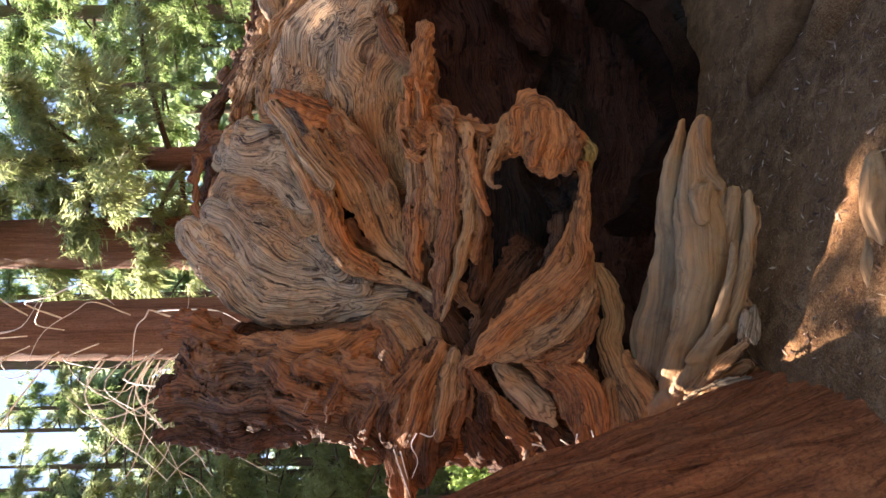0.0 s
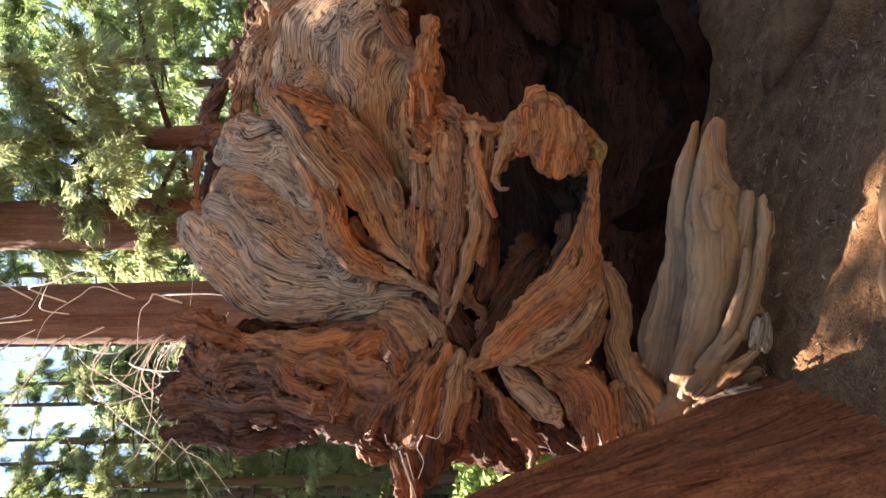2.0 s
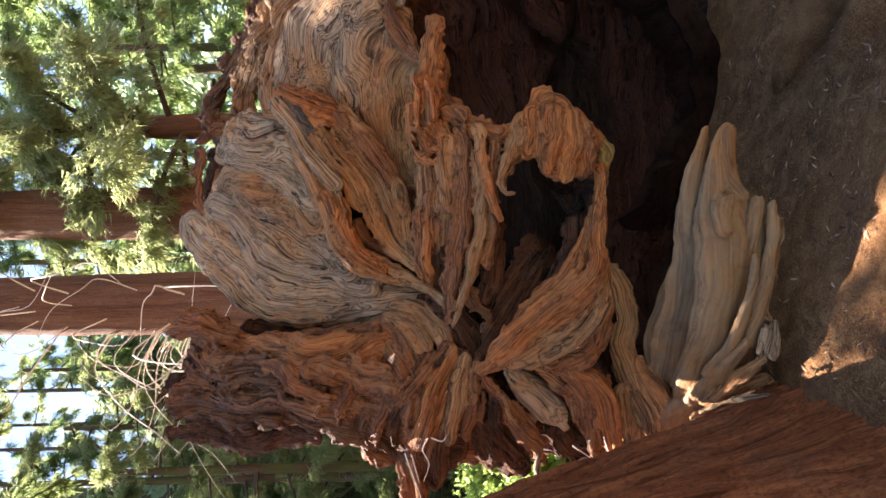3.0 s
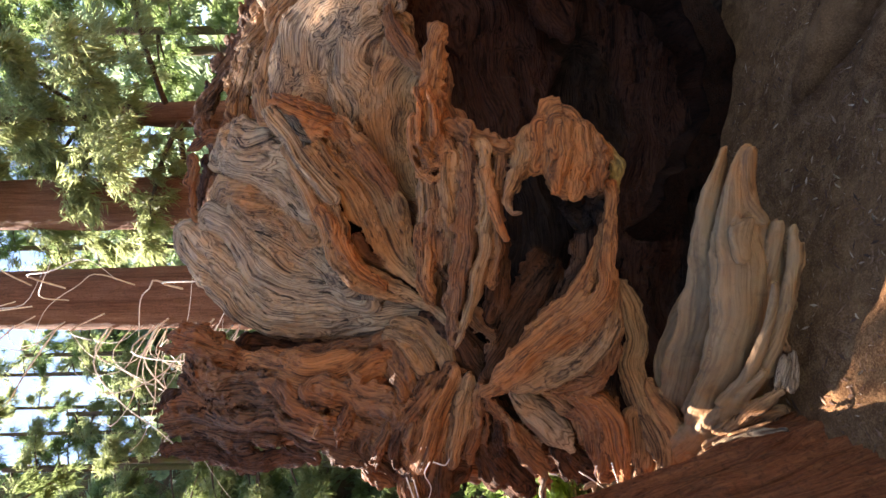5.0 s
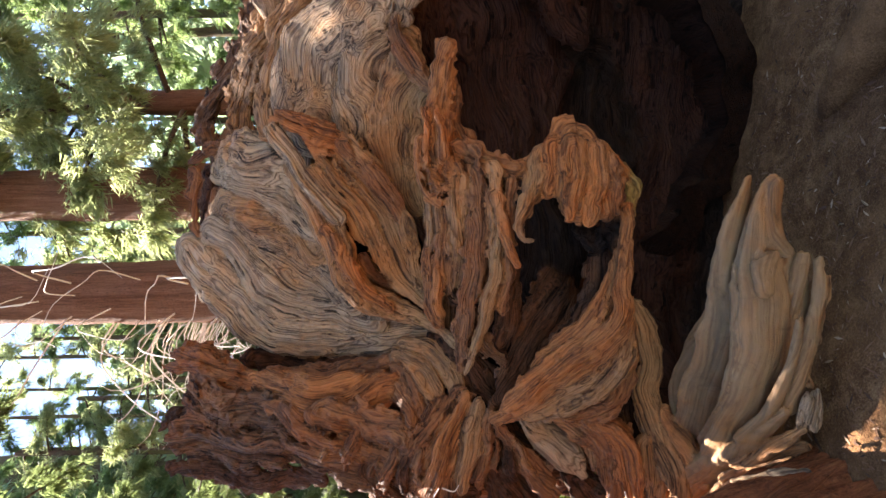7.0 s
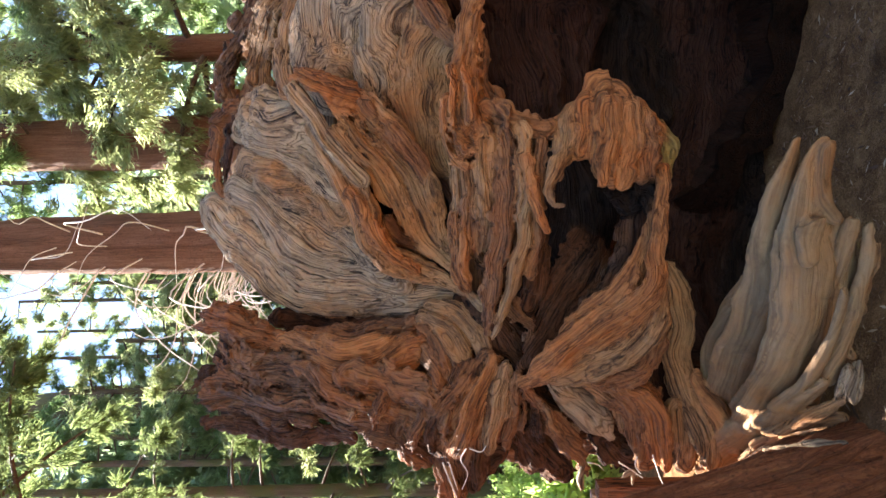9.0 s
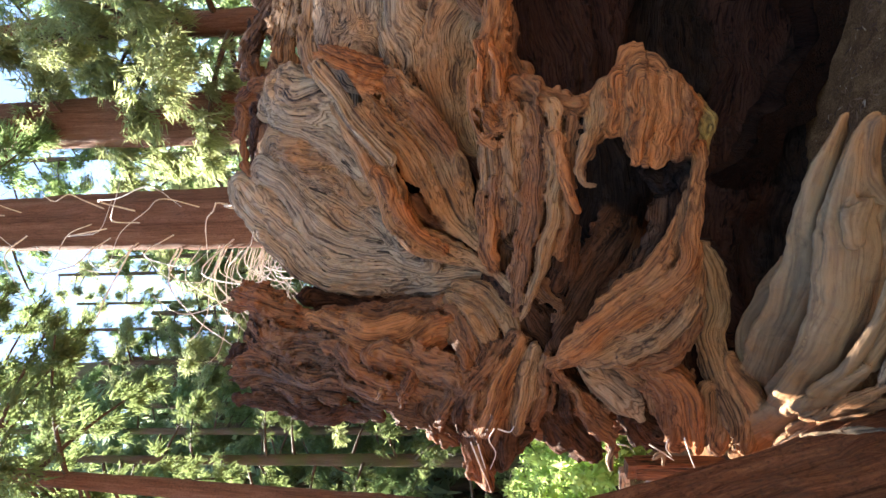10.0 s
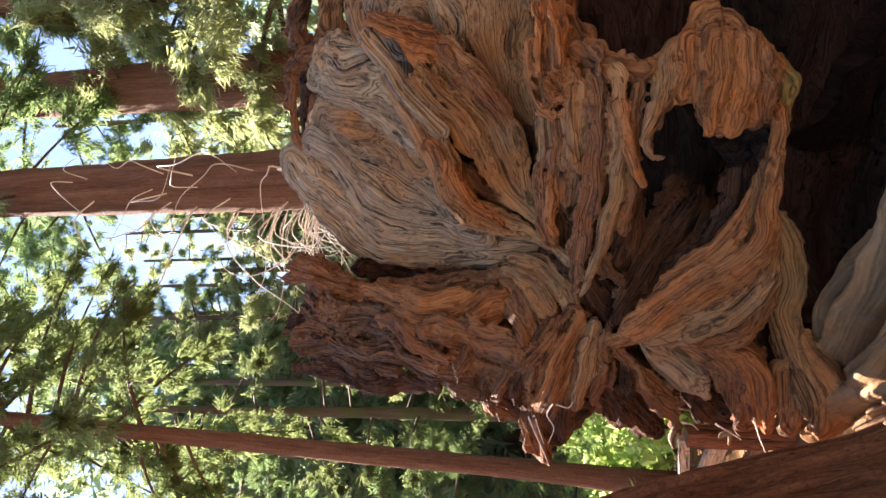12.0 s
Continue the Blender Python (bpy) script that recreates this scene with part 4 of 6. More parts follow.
root("hooked_root", TAN, [(-0.012, 3.014, 0.849, 0.026), (-0.199, 3.021, 0.862, 0.057), (-0.322, 3.033, 0.917, 0.078), (-0.415, 3.033, 1.022, 0.078), (-0.477, 3.045, 1.152, 0.063), (-0.540, 3.074, 1.294, 0.043)],
     "", seed=260, flat=0.6, rough=0.08, flute=0.14, warp=0.25, comb=11, blend=0.035, crease=0.12)
root("hooked_root", BROWN, [(-0.215, 3.078, 0.812, 0.032), (-0.436, 3.082, 0.855, 0.059), (-0.519, 3.072, 0.943, 0.058), (-0.543, 3.071, 1.092, 0.037)],
     "", seed=261, flat=0.6, rough=0.12, flute=0.16, lump=0.1, crease=0.12)
# this wall's umber holds the shade inside the hole
root("hooked_root", UMBER_SHADE, [(0.018, 3.697, 0.972, 0.159), (-0.074, 3.503, 1.060, 0.186), (-0.152, 3.442, 1.117, 0.183), (-0.256, 3.377, 1.203, 0.160), (-0.400, 3.265, 1.336, 0.107), (-0.516, 3.184, 1.416, 0.061)],
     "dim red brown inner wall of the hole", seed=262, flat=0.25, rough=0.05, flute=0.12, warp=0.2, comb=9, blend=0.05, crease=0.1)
root("hooked_root", UMBER_SHADE, [(0.418, 3.260, 0.898, 0.055), (0.224, 3.250, 0.904, 0.082), (0.062, 3.216, 0.925, 0.098), (-0.110, 3.237, 0.988, 0.099), (-0.268, 3.192, 1.109, 0.088)],
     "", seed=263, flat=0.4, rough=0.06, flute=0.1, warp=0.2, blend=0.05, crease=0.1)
root("hooked_root", CHAR_SHADE, [(0.315, 3.187, 1.045, 0.048), (0.242, 3.219, 0.954, 0.070), (0.315, 3.149, 0.912, 0.053), (0.239, 3.100, 0.893, 0.037)],
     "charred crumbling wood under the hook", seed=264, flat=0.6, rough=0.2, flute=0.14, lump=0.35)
# black backing: the hole's shade put into its colour
root("hooked_root", CHAR_SHADE, [(0.499, 3.785, 1.119, 0.128), (0.280, 3.677, 1.121, 0.205), (0.093, 3.640, 1.112, 0.216), (-0.061, 3.611, 1.101, 0.185)],
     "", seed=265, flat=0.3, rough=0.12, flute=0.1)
# the great lump above the standing tree
root("root_lump", ORANGE, [(-0.531, 3.594, 2.743, 0.062), (-0.534, 3.517, 2.582, 0.103), (-0.552, 3.428, 2.397, 0.123), (-0.557, 3.431, 2.203, 0.129), (-0.550, 3.452, 2.024, 0.113), (-0.524, 3.443, 1.896, 0.077)],
     "heavy red brown root lump", seed=266, flat=0.6, rough=0.07, flute=0.14, warp=0.5, comb=7, blend=0.04, crease=0.4)
root("root_lump", BROWN, [(-0.510, 3.657, 2.680, 0.044), (-0.536, 3.673, 2.493, 0.063), (-0.529, 3.637, 2.295, 0.069), (-0.471, 3.596, 2.098, 0.068), (-0.407, 3.530, 1.904, 0.061)],
     "", seed=267, flat=0.9, rough=0.08, flute=0.17, warp=0.4, blend=0.02, crease=0.5)
root("root_lump", TAN, [(-0.332, 3.510, 1.919, 0.055), (-0.341, 3.444, 1.793, 0.080), (-0.408, 3.365, 1.684, 0.081), (-0.500, 3.302, 1.618, 0.057), (-0.556, 3.256, 1.580, 0.028)],
     "", seed=268, flat=0.6, rough=0.04, flute=0.14, warp=0.15, comb=10, blend=0.02, crease=0.4)
root("root_lump", TAN, [(-0.401, 3.491, 1.944, 0.066), (-0.440, 3.429, 1.840, 0.106), (-0.507, 3.348, 1.757, 0.104), (-0.562, 3.281, 1.708, 0.068)],
     "", seed=269, flat=0.5, rough=0.04, flute=0.12, warp=0.15, comb=10, blend=0.02, crease=0.4)
root("root_lump", BROWN, [(-0.477, 3.456, 1.962, 0.078), (-0.563, 3.386, 1.883, 0.099), (-0.613, 3.297, 1.845, 0.080), (-0.651, 3.221, 1.838, 0.045)],
     "", seed=270, flat=0.5, rough=0.05, flute=0.14, warp=0.2, comb=9, blend=0.02, crease=1.2)
root("root_lump", BROWN, [(-0.471, 3.732, 3.289, 0.058), (-0.457, 3.672, 3.097, 0.095), (-0.505, 3.656, 2.928, 0.101), (-0.562, 3.608, 2.748, 0.087)],
     "", seed=271, flat=0.6, rough=0.12, flute=0.24, lump=0.12, warp=0.6, ends='jr', blend=0.03)
root("root_lump", CRUMBLE, [(-0.630, 3.702, 3.209, 0.083), (-0.651, 3.654, 3.022, 0.126), (-0.678, 3.606, 2.801, 0.130), (-0.692, 3.478, 2.549, 0.114), (-0.689, 3.380, 2.348, 0.099)],
     "", seed=272, flat=0.55, rough=0.14, flute=0.24, lump=0.16, warp=0.7, ends='jr', blend=0.03)
root("root_lump", CRUMBLE, [(-0.946, 3.774, 3.352, 0.066), (-0.952, 3.699, 3.170, 0.116), (-0.948, 3.640, 2.938, 0.139), (-0.920, 3.528, 2.681, 0.135), (-0.917, 3.420, 2.440, 0.119), (-0.959, 3.353, 2.235, 0.105), (-1.010, 3.311, 2.069, 0.081)],
     "", seed=273, flat=0.55, rough=0.14, flute=0.31, lump=0.14, warp=0.6, ends='jr', blend=0.03)
root("root_lump", UMBER_SHADE, [(-0.808, 3.743, 3.244, 0.078), (-0.819, 3.673, 3.006, 0.096), (-0.804, 3.592, 2.772, 0.094), (-0.816, 3.507, 2.562, 0.085)],
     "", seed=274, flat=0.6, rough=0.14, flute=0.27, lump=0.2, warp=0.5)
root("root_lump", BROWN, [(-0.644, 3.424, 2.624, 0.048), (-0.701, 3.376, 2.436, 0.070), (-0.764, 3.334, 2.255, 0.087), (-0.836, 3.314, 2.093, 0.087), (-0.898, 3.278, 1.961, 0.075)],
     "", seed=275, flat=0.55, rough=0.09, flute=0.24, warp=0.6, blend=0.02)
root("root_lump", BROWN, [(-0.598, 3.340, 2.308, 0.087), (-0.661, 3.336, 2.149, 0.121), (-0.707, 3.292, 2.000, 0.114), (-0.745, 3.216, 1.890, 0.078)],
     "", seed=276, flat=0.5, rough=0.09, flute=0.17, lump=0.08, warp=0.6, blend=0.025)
root("root_lump", UMBER_SHADE, [(-1.118, 3.713, 3.258, 0.059), (-1.121, 3.666, 3.054, 0.084), (-1.100, 3.585, 2.817, 0.082), (-1.073, 3.494, 2.571, 0.062), (-1.054, 3.423, 2.370, 0.042)],
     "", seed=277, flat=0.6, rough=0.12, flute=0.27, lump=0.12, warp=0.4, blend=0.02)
root("root_lump", UMBER_SHADE, [(-0.910, 3.308, 2.066, 0.087), (-0.998, 3.294, 1.964, 0.098), (-1.089, 3.288, 1.878, 0.087)],
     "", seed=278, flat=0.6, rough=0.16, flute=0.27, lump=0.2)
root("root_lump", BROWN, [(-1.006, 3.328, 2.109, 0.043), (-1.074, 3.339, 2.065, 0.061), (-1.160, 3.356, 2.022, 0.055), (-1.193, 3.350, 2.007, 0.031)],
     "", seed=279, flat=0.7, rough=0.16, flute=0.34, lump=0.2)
root("root_lump", UMBER_SHADE, [(-1.011, 3.330, 1.909, 0.091), (-1.071, 3.317, 1.817, 0.103), (-1.105, 3.317, 1.695, 0.103), (-1.071, 3.303, 1.602, 0.079)],
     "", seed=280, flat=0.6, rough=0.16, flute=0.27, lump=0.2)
# the knob that hangs at the edge
root("root_knob", BROWN, [(-0.972, 3.287, 1.865, 0.063), (-1.101, 3.275, 1.840, 0.075), (-1.246, 3.280, 1.815, 0.082), (-1.370, 3.278, 1.773, 0.065), (-1.422, 3.267, 1.751, 0.036)],
     "knobbed dark root end", seed=281, flat=0.8, rough=0.16, flute=0.18, lump=0.2)
root("root_knob", TAN, [(-1.094, 3.217, 1.839, 0.023), (-1.186, 3.201, 1.804, 0.029), (-1.296, 3.199, 1.778, 0.026)],
     "", seed=282, flat=0.8, rough=0.16, flute=0.24, lump=0.15)
root("root_knob", UMBER_SHADE, [(-0.981, 3.303, 1.706, 0.097), (-1.104, 3.283, 1.694, 0.098), (-1.213, 3.265, 1.688, 0.070)],
     "", seed=283, flat=0.7, rough=0.16, flute=0.16, lump=0.2)
root("root_knob", BROWN, [(-1.115, 3.351, 2.069, 0.048), (-1.153, 3.335, 2.002, 0.054), (-1.165, 3.323, 1.954, 0.036)],
     "", seed=284, flat=0.7, rough=0.16, flute=0.18, lump=0.2)
# the fan of folds below
root("fold", BROWN, [(-0.510, 3.258, 1.579, 0.057), (-0.634, 3.238, 1.633, 0.118), (-0.781, 3.239, 1.684, 0.152), (-0.939, 3.256, 1.729, 0.142), (-1.070, 3.273, 1.746, 0.104)],
     "", seed=285, flat=0.35, rough=0.07, flute=0.24, warp=0.2, comb=12, blend=0.03, crease=0.1)
root("fold", BROWN, [(-0.604, 3.140, 1.033, 0.064), (-0.722, 3.166, 0.913, 0.111), (-0.876, 3.178, 0.863, 0.117), (-1.008, 3.166, 0.836, 0.082)],
     "", seed=286, flat=0.35, rough=0.05, flute=0.2, warp=0.15, comb=12, blend=0.03, crease=0.1)
root("fold", BROWN, [(-0.510, 3.262, 1.619, 0.031), (-0.627, 3.225, 1.696, 0.058), (-0.733, 3.202, 1.777, 0.071), (-0.849, 3.221, 1.848, 0.069), (-0.939, 3.247, 1.896, 0.042)],
     "folded root strip", seed=287, flat=0.55, rough=0.14, flute=0.24, warp=0.2, blend=0.03, crease=0.2)
root("fold", ORANGE, [(-0.507, 3.232, 1.558, 0.031), (-0.627, 3.183, 1.618, 0.054), (-0.765, 3.170, 1.688, 0.067), (-0.901, 3.199, 1.752, 0.065), (-0.997, 3.225, 1.788, 0.038)],
     "", seed=288, flat=0.55, rough=0.14, flute=0.24, warp=0.2, blend=0.03, crease=0.2)
root("fold", TAN, [(-0.537, 3.200, 1.510, 0.027), (-0.666, 3.170, 1.547, 0.047), (-0.809, 3.165, 1.593, 0.057), (-0.958, 3.200, 1.639, 0.048)],
     "", seed=289, flat=0.55, rough=0.14, flute=0.24, warp=0.2, blend=0.03, crease=0.2)
root("fold", BROWN, [(-0.570, 3.180, 1.478, 0.027), (-0.719, 3.187, 1.485, 0.041), (-0.876, 3.209, 1.512, 0.045), (-0.972, 3.224, 1.541, 0.035)],
     "", seed=290, flat=0.55, rough=0.1, flute=0.24, warp=0.2, blend=0.03, crease=0.2)
# umber folds: shade between the strips given as dark colour
root("fold", UMBER_SHADE, [(-0.626, 3.335, 1.665, 0.075), (-0.815, 3.343, 1.594, 0.093), (-1.002, 3.346, 1.641, 0.100), (-1.132, 3.358, 1.702, 0.083)],
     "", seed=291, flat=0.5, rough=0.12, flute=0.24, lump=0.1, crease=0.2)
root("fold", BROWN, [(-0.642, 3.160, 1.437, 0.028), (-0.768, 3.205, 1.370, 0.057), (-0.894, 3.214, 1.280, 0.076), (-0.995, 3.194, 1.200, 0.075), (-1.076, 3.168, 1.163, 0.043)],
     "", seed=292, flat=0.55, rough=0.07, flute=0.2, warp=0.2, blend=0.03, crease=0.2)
root("fold", UMBER_SHADE, [(-0.791, 3.291, 1.477, 0.066), (-0.933, 3.297, 1.423, 0.103), (-1.073, 3.293, 1.351, 0.115), (-1.171, 3.259, 1.255, 0.084)],
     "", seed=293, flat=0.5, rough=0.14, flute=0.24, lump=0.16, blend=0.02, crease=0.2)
root("fold", ASH, [(-0.627, 3.211, 1.296, 0.036), (-0.695, 3.235, 1.215, 0.077), (-0.781, 3.233, 1.126, 0.101), (-0.859, 3.205, 1.066, 0.077), (-0.906, 3.190, 1.027, 0.030)],
     "smooth grey brown hollow fold", seed=294, flat=0.35, rough=0.03, flute=0.03, warp=0.2, facet=0.0, lump=0.0, blend=0.03, crease=0.2)
# the shadowed hollow under the folds, set in as black wood
root("fold", CHAR_SHADE, [(-0.708, 3.345, 1.373, 0.055), (-0.852, 3.377, 1.252, 0.081), (-0.975, 3.354, 1.115, 0.074)],
     "", seed=295, flat=0.5, rough=0.1, flute=0.17, crease=0.2)
root("fold", TAN, [(-0.549, 3.098, 1.215, 0.024), (-0.611, 3.127, 1.086, 0.042), (-0.716, 3.159, 0.997, 0.046), (-0.834, 3.174, 0.971, 0.036)],
     "", seed=296, flat=0.55, rough=0.06, flute=0.17, warp=0.15, blend=0.03, crease=0.2)
root("fold", BROWN, [(-0.539, 3.070, 1.105, 0.028), (-0.612, 3.099, 0.981, 0.045), (-0.743, 3.123, 0.906, 0.053), (-0.893, 3.139, 0.885, 0.046), (-1.012, 3.140, 0.885, 0.028)],
     "", seed=297, flat=0.55, rough=0.06, flute=0.2, warp=0.15, blend=0.03, crease=0.2)
root("fold", ORANGE, [(-0.565, 3.072, 0.976, 0.031), (-0.666, 3.098, 0.866, 0.063), (-0.806, 3.111, 0.804, 0.070), (-0.947, 3.116, 0.774, 0.060), (-1.049, 3.112, 0.752, 0.032)],
     "", seed=298, flat=0.55, rough=0.07, flute=0.24, warp=0.15, blend=0.03, crease=0.2)
root("fold", UMBER_SHADE, [(-0.976, 3.260, 1.040, 0.072), (-1.041, 3.263, 0.948, 0.078), (-1.034, 3.236, 0.832, 0.066)],
     "", seed=299, flat=0.6, rough=0.16, flute=0.27, lump=0.2, crease=0.2)
root("fold", TAN, [(-0.110, 3.420, 0.675, 0.044), (-0.262, 3.366, 0.660, 0.056), (-0.376, 3.291, 0.671, 0.066), (-0.518, 3.236, 0.701, 0.077), (-0.637, 3.163, 0.688, 0.093), (-0.742, 3.110, 0.632, 0.108), (-0.843, 3.057, 0.593, 0.101), (-0.937, 3.018, 0.593, 0.062)],
     "smooth orange fold", seed=300, flat=0.5, rough=0.04, flute=0.05, warp=0.3, blend=0.016, crease=0.5)
root("fold", ORANGE, [(-0.604, 3.109, 0.624, 0.042), (-0.698, 3.062, 0.560, 0.065), (-0.796, 3.022, 0.518, 0.065), (-0.871, 2.987, 0.503, 0.037)],
     "", seed=301, flat=0.6, rough=0.04, flute=0.06, warp=0.3, blend=0.014, crease=0.2)
root("fold", TAN, [(-0.758, 3.121, 0.716, 0.077), (-0.887, 3.108, 0.689, 0.091), (-0.997, 3.085, 0.670, 0.063)],
     "", seed=302, flat=0.5, rough=0.06, flute=0.14, blend=0.014, crease=1.0)
root("fold", PALE, [(-1.096, 3.109, 0.975, 0.014), (-1.063, 3.111, 0.910, 0.017), (-1.134, 3.109, 0.893, 0.015)],
     "pale splintered root ends", seed=303, flat=0.7, rough=0.2, flute=0.42, ends='jj', blend=0.006, crease=0.2)
root("fold", PALE, [(-0.966, 3.067, 0.817, 0.011), (-1.017, 3.069, 0.788, 0.014), (-1.089, 3.066, 0.766, 0.009)],
     "", seed=304, flat=0.7, rough=0.2, flute=0.42, ends='jj', blend=0.006, crease=0.2)
root("fold", PALE, [(-1.045, 3.127, 1.164, 0.012), (-1.135, 3.129, 1.176, 0.015), (-1.187, 3.126, 1.166, 0.009)],
     "", seed=305, flat=0.7, rough=0.2, flute=0.42, ends='jj', blend=0.006, crease=0.2)
root("fold", PALE, [(-1.013, 3.106, 0.935, 0.009), (-1.044, 3.107, 0.905, 0.012)],
     "", seed=306, flat=0.7, rough=0.2, flute=0.42, ends='jj', blend=0.006, crease=0.2)
root("fold", BROWN, [(-0.742, 3.231, 1.925, 0.017), (-0.820, 3.210, 1.941, 0.031), (-0.906, 3.214, 1.990, 0.037), (-1.007, 3.243, 2.013, 0.020)],
     "", seed=307, flat=0.7, rough=0.14, flute=0.3, lump=0.15, blend=0.014)
root("fold", UMBER_SHADE, [(-0.720, 3.211, 1.861, 0.017), (-0.809, 3.190, 1.869, 0.031), (-0.905, 3.193, 1.907, 0.036), (-1.017, 3.223, 1.920, 0.020)],
     "", seed=308, flat=0.7, rough=0.14, flute=0.3, lump=0.15, blend=0.014)
root("fold", CRUMBLE, [(-0.751, 3.291, 2.022, 0.017), (-0.824, 3.270, 2.038, 0.032), (-0.904, 3.274, 2.087, 0.037), (-0.999, 3.303, 2.112, 0.020)],
     "", seed=309, flat=0.7, rough=0.14, flute=0.3, lump=0.15, blend=0.014)
root("fold", BROWN, [(-0.690, 3.191, 1.798, 0.017), (-0.768, 3.170, 1.796, 0.030), (-0.854, 3.173, 1.825, 0.036), (-0.954, 3.203, 1.827, 0.020)],
     "", seed=310, flat=0.7, rough=0.14, flute=0.3, lump=0.15, blend=0.014)
root("fold", BROWN, [(-0.677, 3.211, 1.454, 0.017), (-0.756, 3.190, 1.439, 0.031), (-0.843, 3.193, 1.454, 0.036), (-0.944, 3.223, 1.437, 0.020)],
     "", seed=311, flat=0.7, rough=0.14, flute=0.3, lump=0.15, blend=0.014)
root("fold", UMBER_SHADE, [(-0.711, 3.221, 1.413, 0.017), (-0.791, 3.200, 1.381, 0.031), (-0.879, 3.204, 1.377, 0.037), (-0.982, 3.233, 1.341, 0.020)],
     "", seed=312, flat=0.7, rough=0.14, flute=0.3, lump=0.15, blend=0.014)
root("fold", TAN, [(-0.713, 3.201, 1.373, 0.017), (-0.779, 3.180, 1.326, 0.031), (-0.854, 3.183, 1.308, 0.036), (-0.944, 3.213, 1.258, 0.020)],
     "", seed=313, flat=0.7, rough=0.14, flute=0.3, lump=0.15, blend=0.014)
root("fold", BROWN, [(-0.658, 3.291, 2.129, 0.017), (-0.731, 3.270, 2.146, 0.031), (-0.811, 3.274, 2.198, 0.037), (-0.904, 3.303, 2.225, 0.020)],
     "", seed=314, flat=0.7, rough=0.14, flute=0.3, lump=0.15, blend=0.014)
root("fold", TAN, [(-0.657, 3.331, 2.233, 0.017), (-0.725, 3.310, 2.256, 0.032), (-0.801, 3.314, 2.314, 0.038), (-0.889, 3.343, 2.349, 0.021)],
     "", seed=315, flat=0.7, rough=0.14, flute=0.3, lump=0.15, blend=0.014)
# the broken slab that juts out at the ground
root("spike", SPIKE, [(0.504, 2.668, 0.449, 0.034), (0.335, 2.690, 0.437, 0.088), (0.137, 2.723, 0.405, 0.144), (-0.064, 2.729, 0.383, 0.169), (-0.269, 2.740, 0.376, 0.175), (-0.467, 2.827, 0.377, 0.161), (-0.645, 2.948, 0.403, 0.120)],
     "", seed=316, flat=0.25, rough=0.03, flute=0.03, warp=0.1, facet=0.1, lump=0.02, blend=0.03, comb=7, crease=0.1)
root("spike", SPIKE, [(0.568, 2.670, 0.525, 0.022), (0.426, 2.725, 0.512, 0.054), (0.254, 2.774, 0.513, 0.073), (0.061, 2.835, 0.493, 0.098), (-0.158, 2.921, 0.477, 0.132), (-0.393, 3.018, 0.464, 0.148), (-0.606, 3.077, 0.456, 0.124), (-0.775, 3.158, 0.422, 0.082)],
     "tan splintered root spike", seed=317, flat=0.5, rough=0.03, flute=0.01, warp=0.1, facet=0.06, lump=0.02, blend=0.024, comb=6, crease=0.25)
root("spike", SPIKE, [(0.534, 2.616, 0.460, 0.040), (0.404, 2.642, 0.451, 0.058), (0.248, 2.670, 0.446, 0.078), (0.038, 2.698, 0.437, 0.098), (-0.189, 2.718, 0.426, 0.099), (-0.400, 2.757, 0.437, 0.096), (-0.605, 2.852, 0.461, 0.084), (-0.747, 3.004, 0.446, 0.061)],
     "", seed=318, flat=0.42, rough=0.03, flute=0.01, warp=0.1, facet=0.08, lump=0.02, blend=0.024, comb=6, crease=0.25)
root("spike", SPIKE, [(0.536, 2.594, 0.446, 0.026), (0.461, 2.618, 0.419, 0.033), (0.355, 2.639, 0.408, 0.034), (0.282, 2.646, 0.364, 0.029)],
     "", seed=319, flat=0.6, rough=0.08, flute=0.05, facet=0.15, blend=0.024, crease=0.25)
root("spike", SPIKE, [(0.325, 2.616, 0.448, 0.036), (0.234, 2.621, 0.455, 0.045), (0.126, 2.637, 0.457, 0.036)],
     "", seed=320, flat=0.5, rough=0.06, flute=0.04, facet=0.2, blend=0.024, ends='jr', crease=0.25)
root("spike", SPIKE, [(0.302, 2.653, 0.297, 0.024), (0.185, 2.680, 0.301, 0.037), (0.062, 2.699, 0.320, 0.035), (-0.090, 2.718, 0.335, 0.032), (-0.267, 2.721, 0.347, 0.038), (-0.423, 2.741, 0.393, 0.038)],
     "", seed=321, flat=0.6, rough=0.05, flute=0.06, facet=0.12, blend=0.024, ends='jr', crease=0.25)
root("spike", SPIKE, [(0.016, 2.612, 0.340, 0.019), (-0.105, 2.607, 0.347, 0.026), (-0.252, 2.620, 0.363, 0.031), (-0.380, 2.652, 0.401, 0.034), (-0.503, 2.702, 0.457, 0.035)],
     "", seed=322, flat=0.7, rough=0.05, flute=0.05, facet=0.1, blend=0.024, ends='jr', crease=0.25)
root("spike", SPIKE, [(0.270, 2.673, 0.236, 0.020), (0.111, 2.660, 0.241, 0.032), (-0.061, 2.655, 0.252, 0.039), (-0.233, 2.645, 0.266, 0.039), (-0.355, 2.642, 0.307, 0.034)],
     "", seed=323, flat=0.7, rough=0.08, flute=0.08, facet=0.12, blend=0.024, ends='jr', crease=0.25)
root("spike", TAN, [(0.221, 2.669, 0.212, 0.015), (0.036, 2.663, 0.217, 0.020), (-0.136, 2.654, 0.227, 0.022), (-0.281, 2.634, 0.237, 0.022)],
     "", seed=324, flat=0.7, rough=0.1, flute=0.2, blend=0.008, ends='jr')
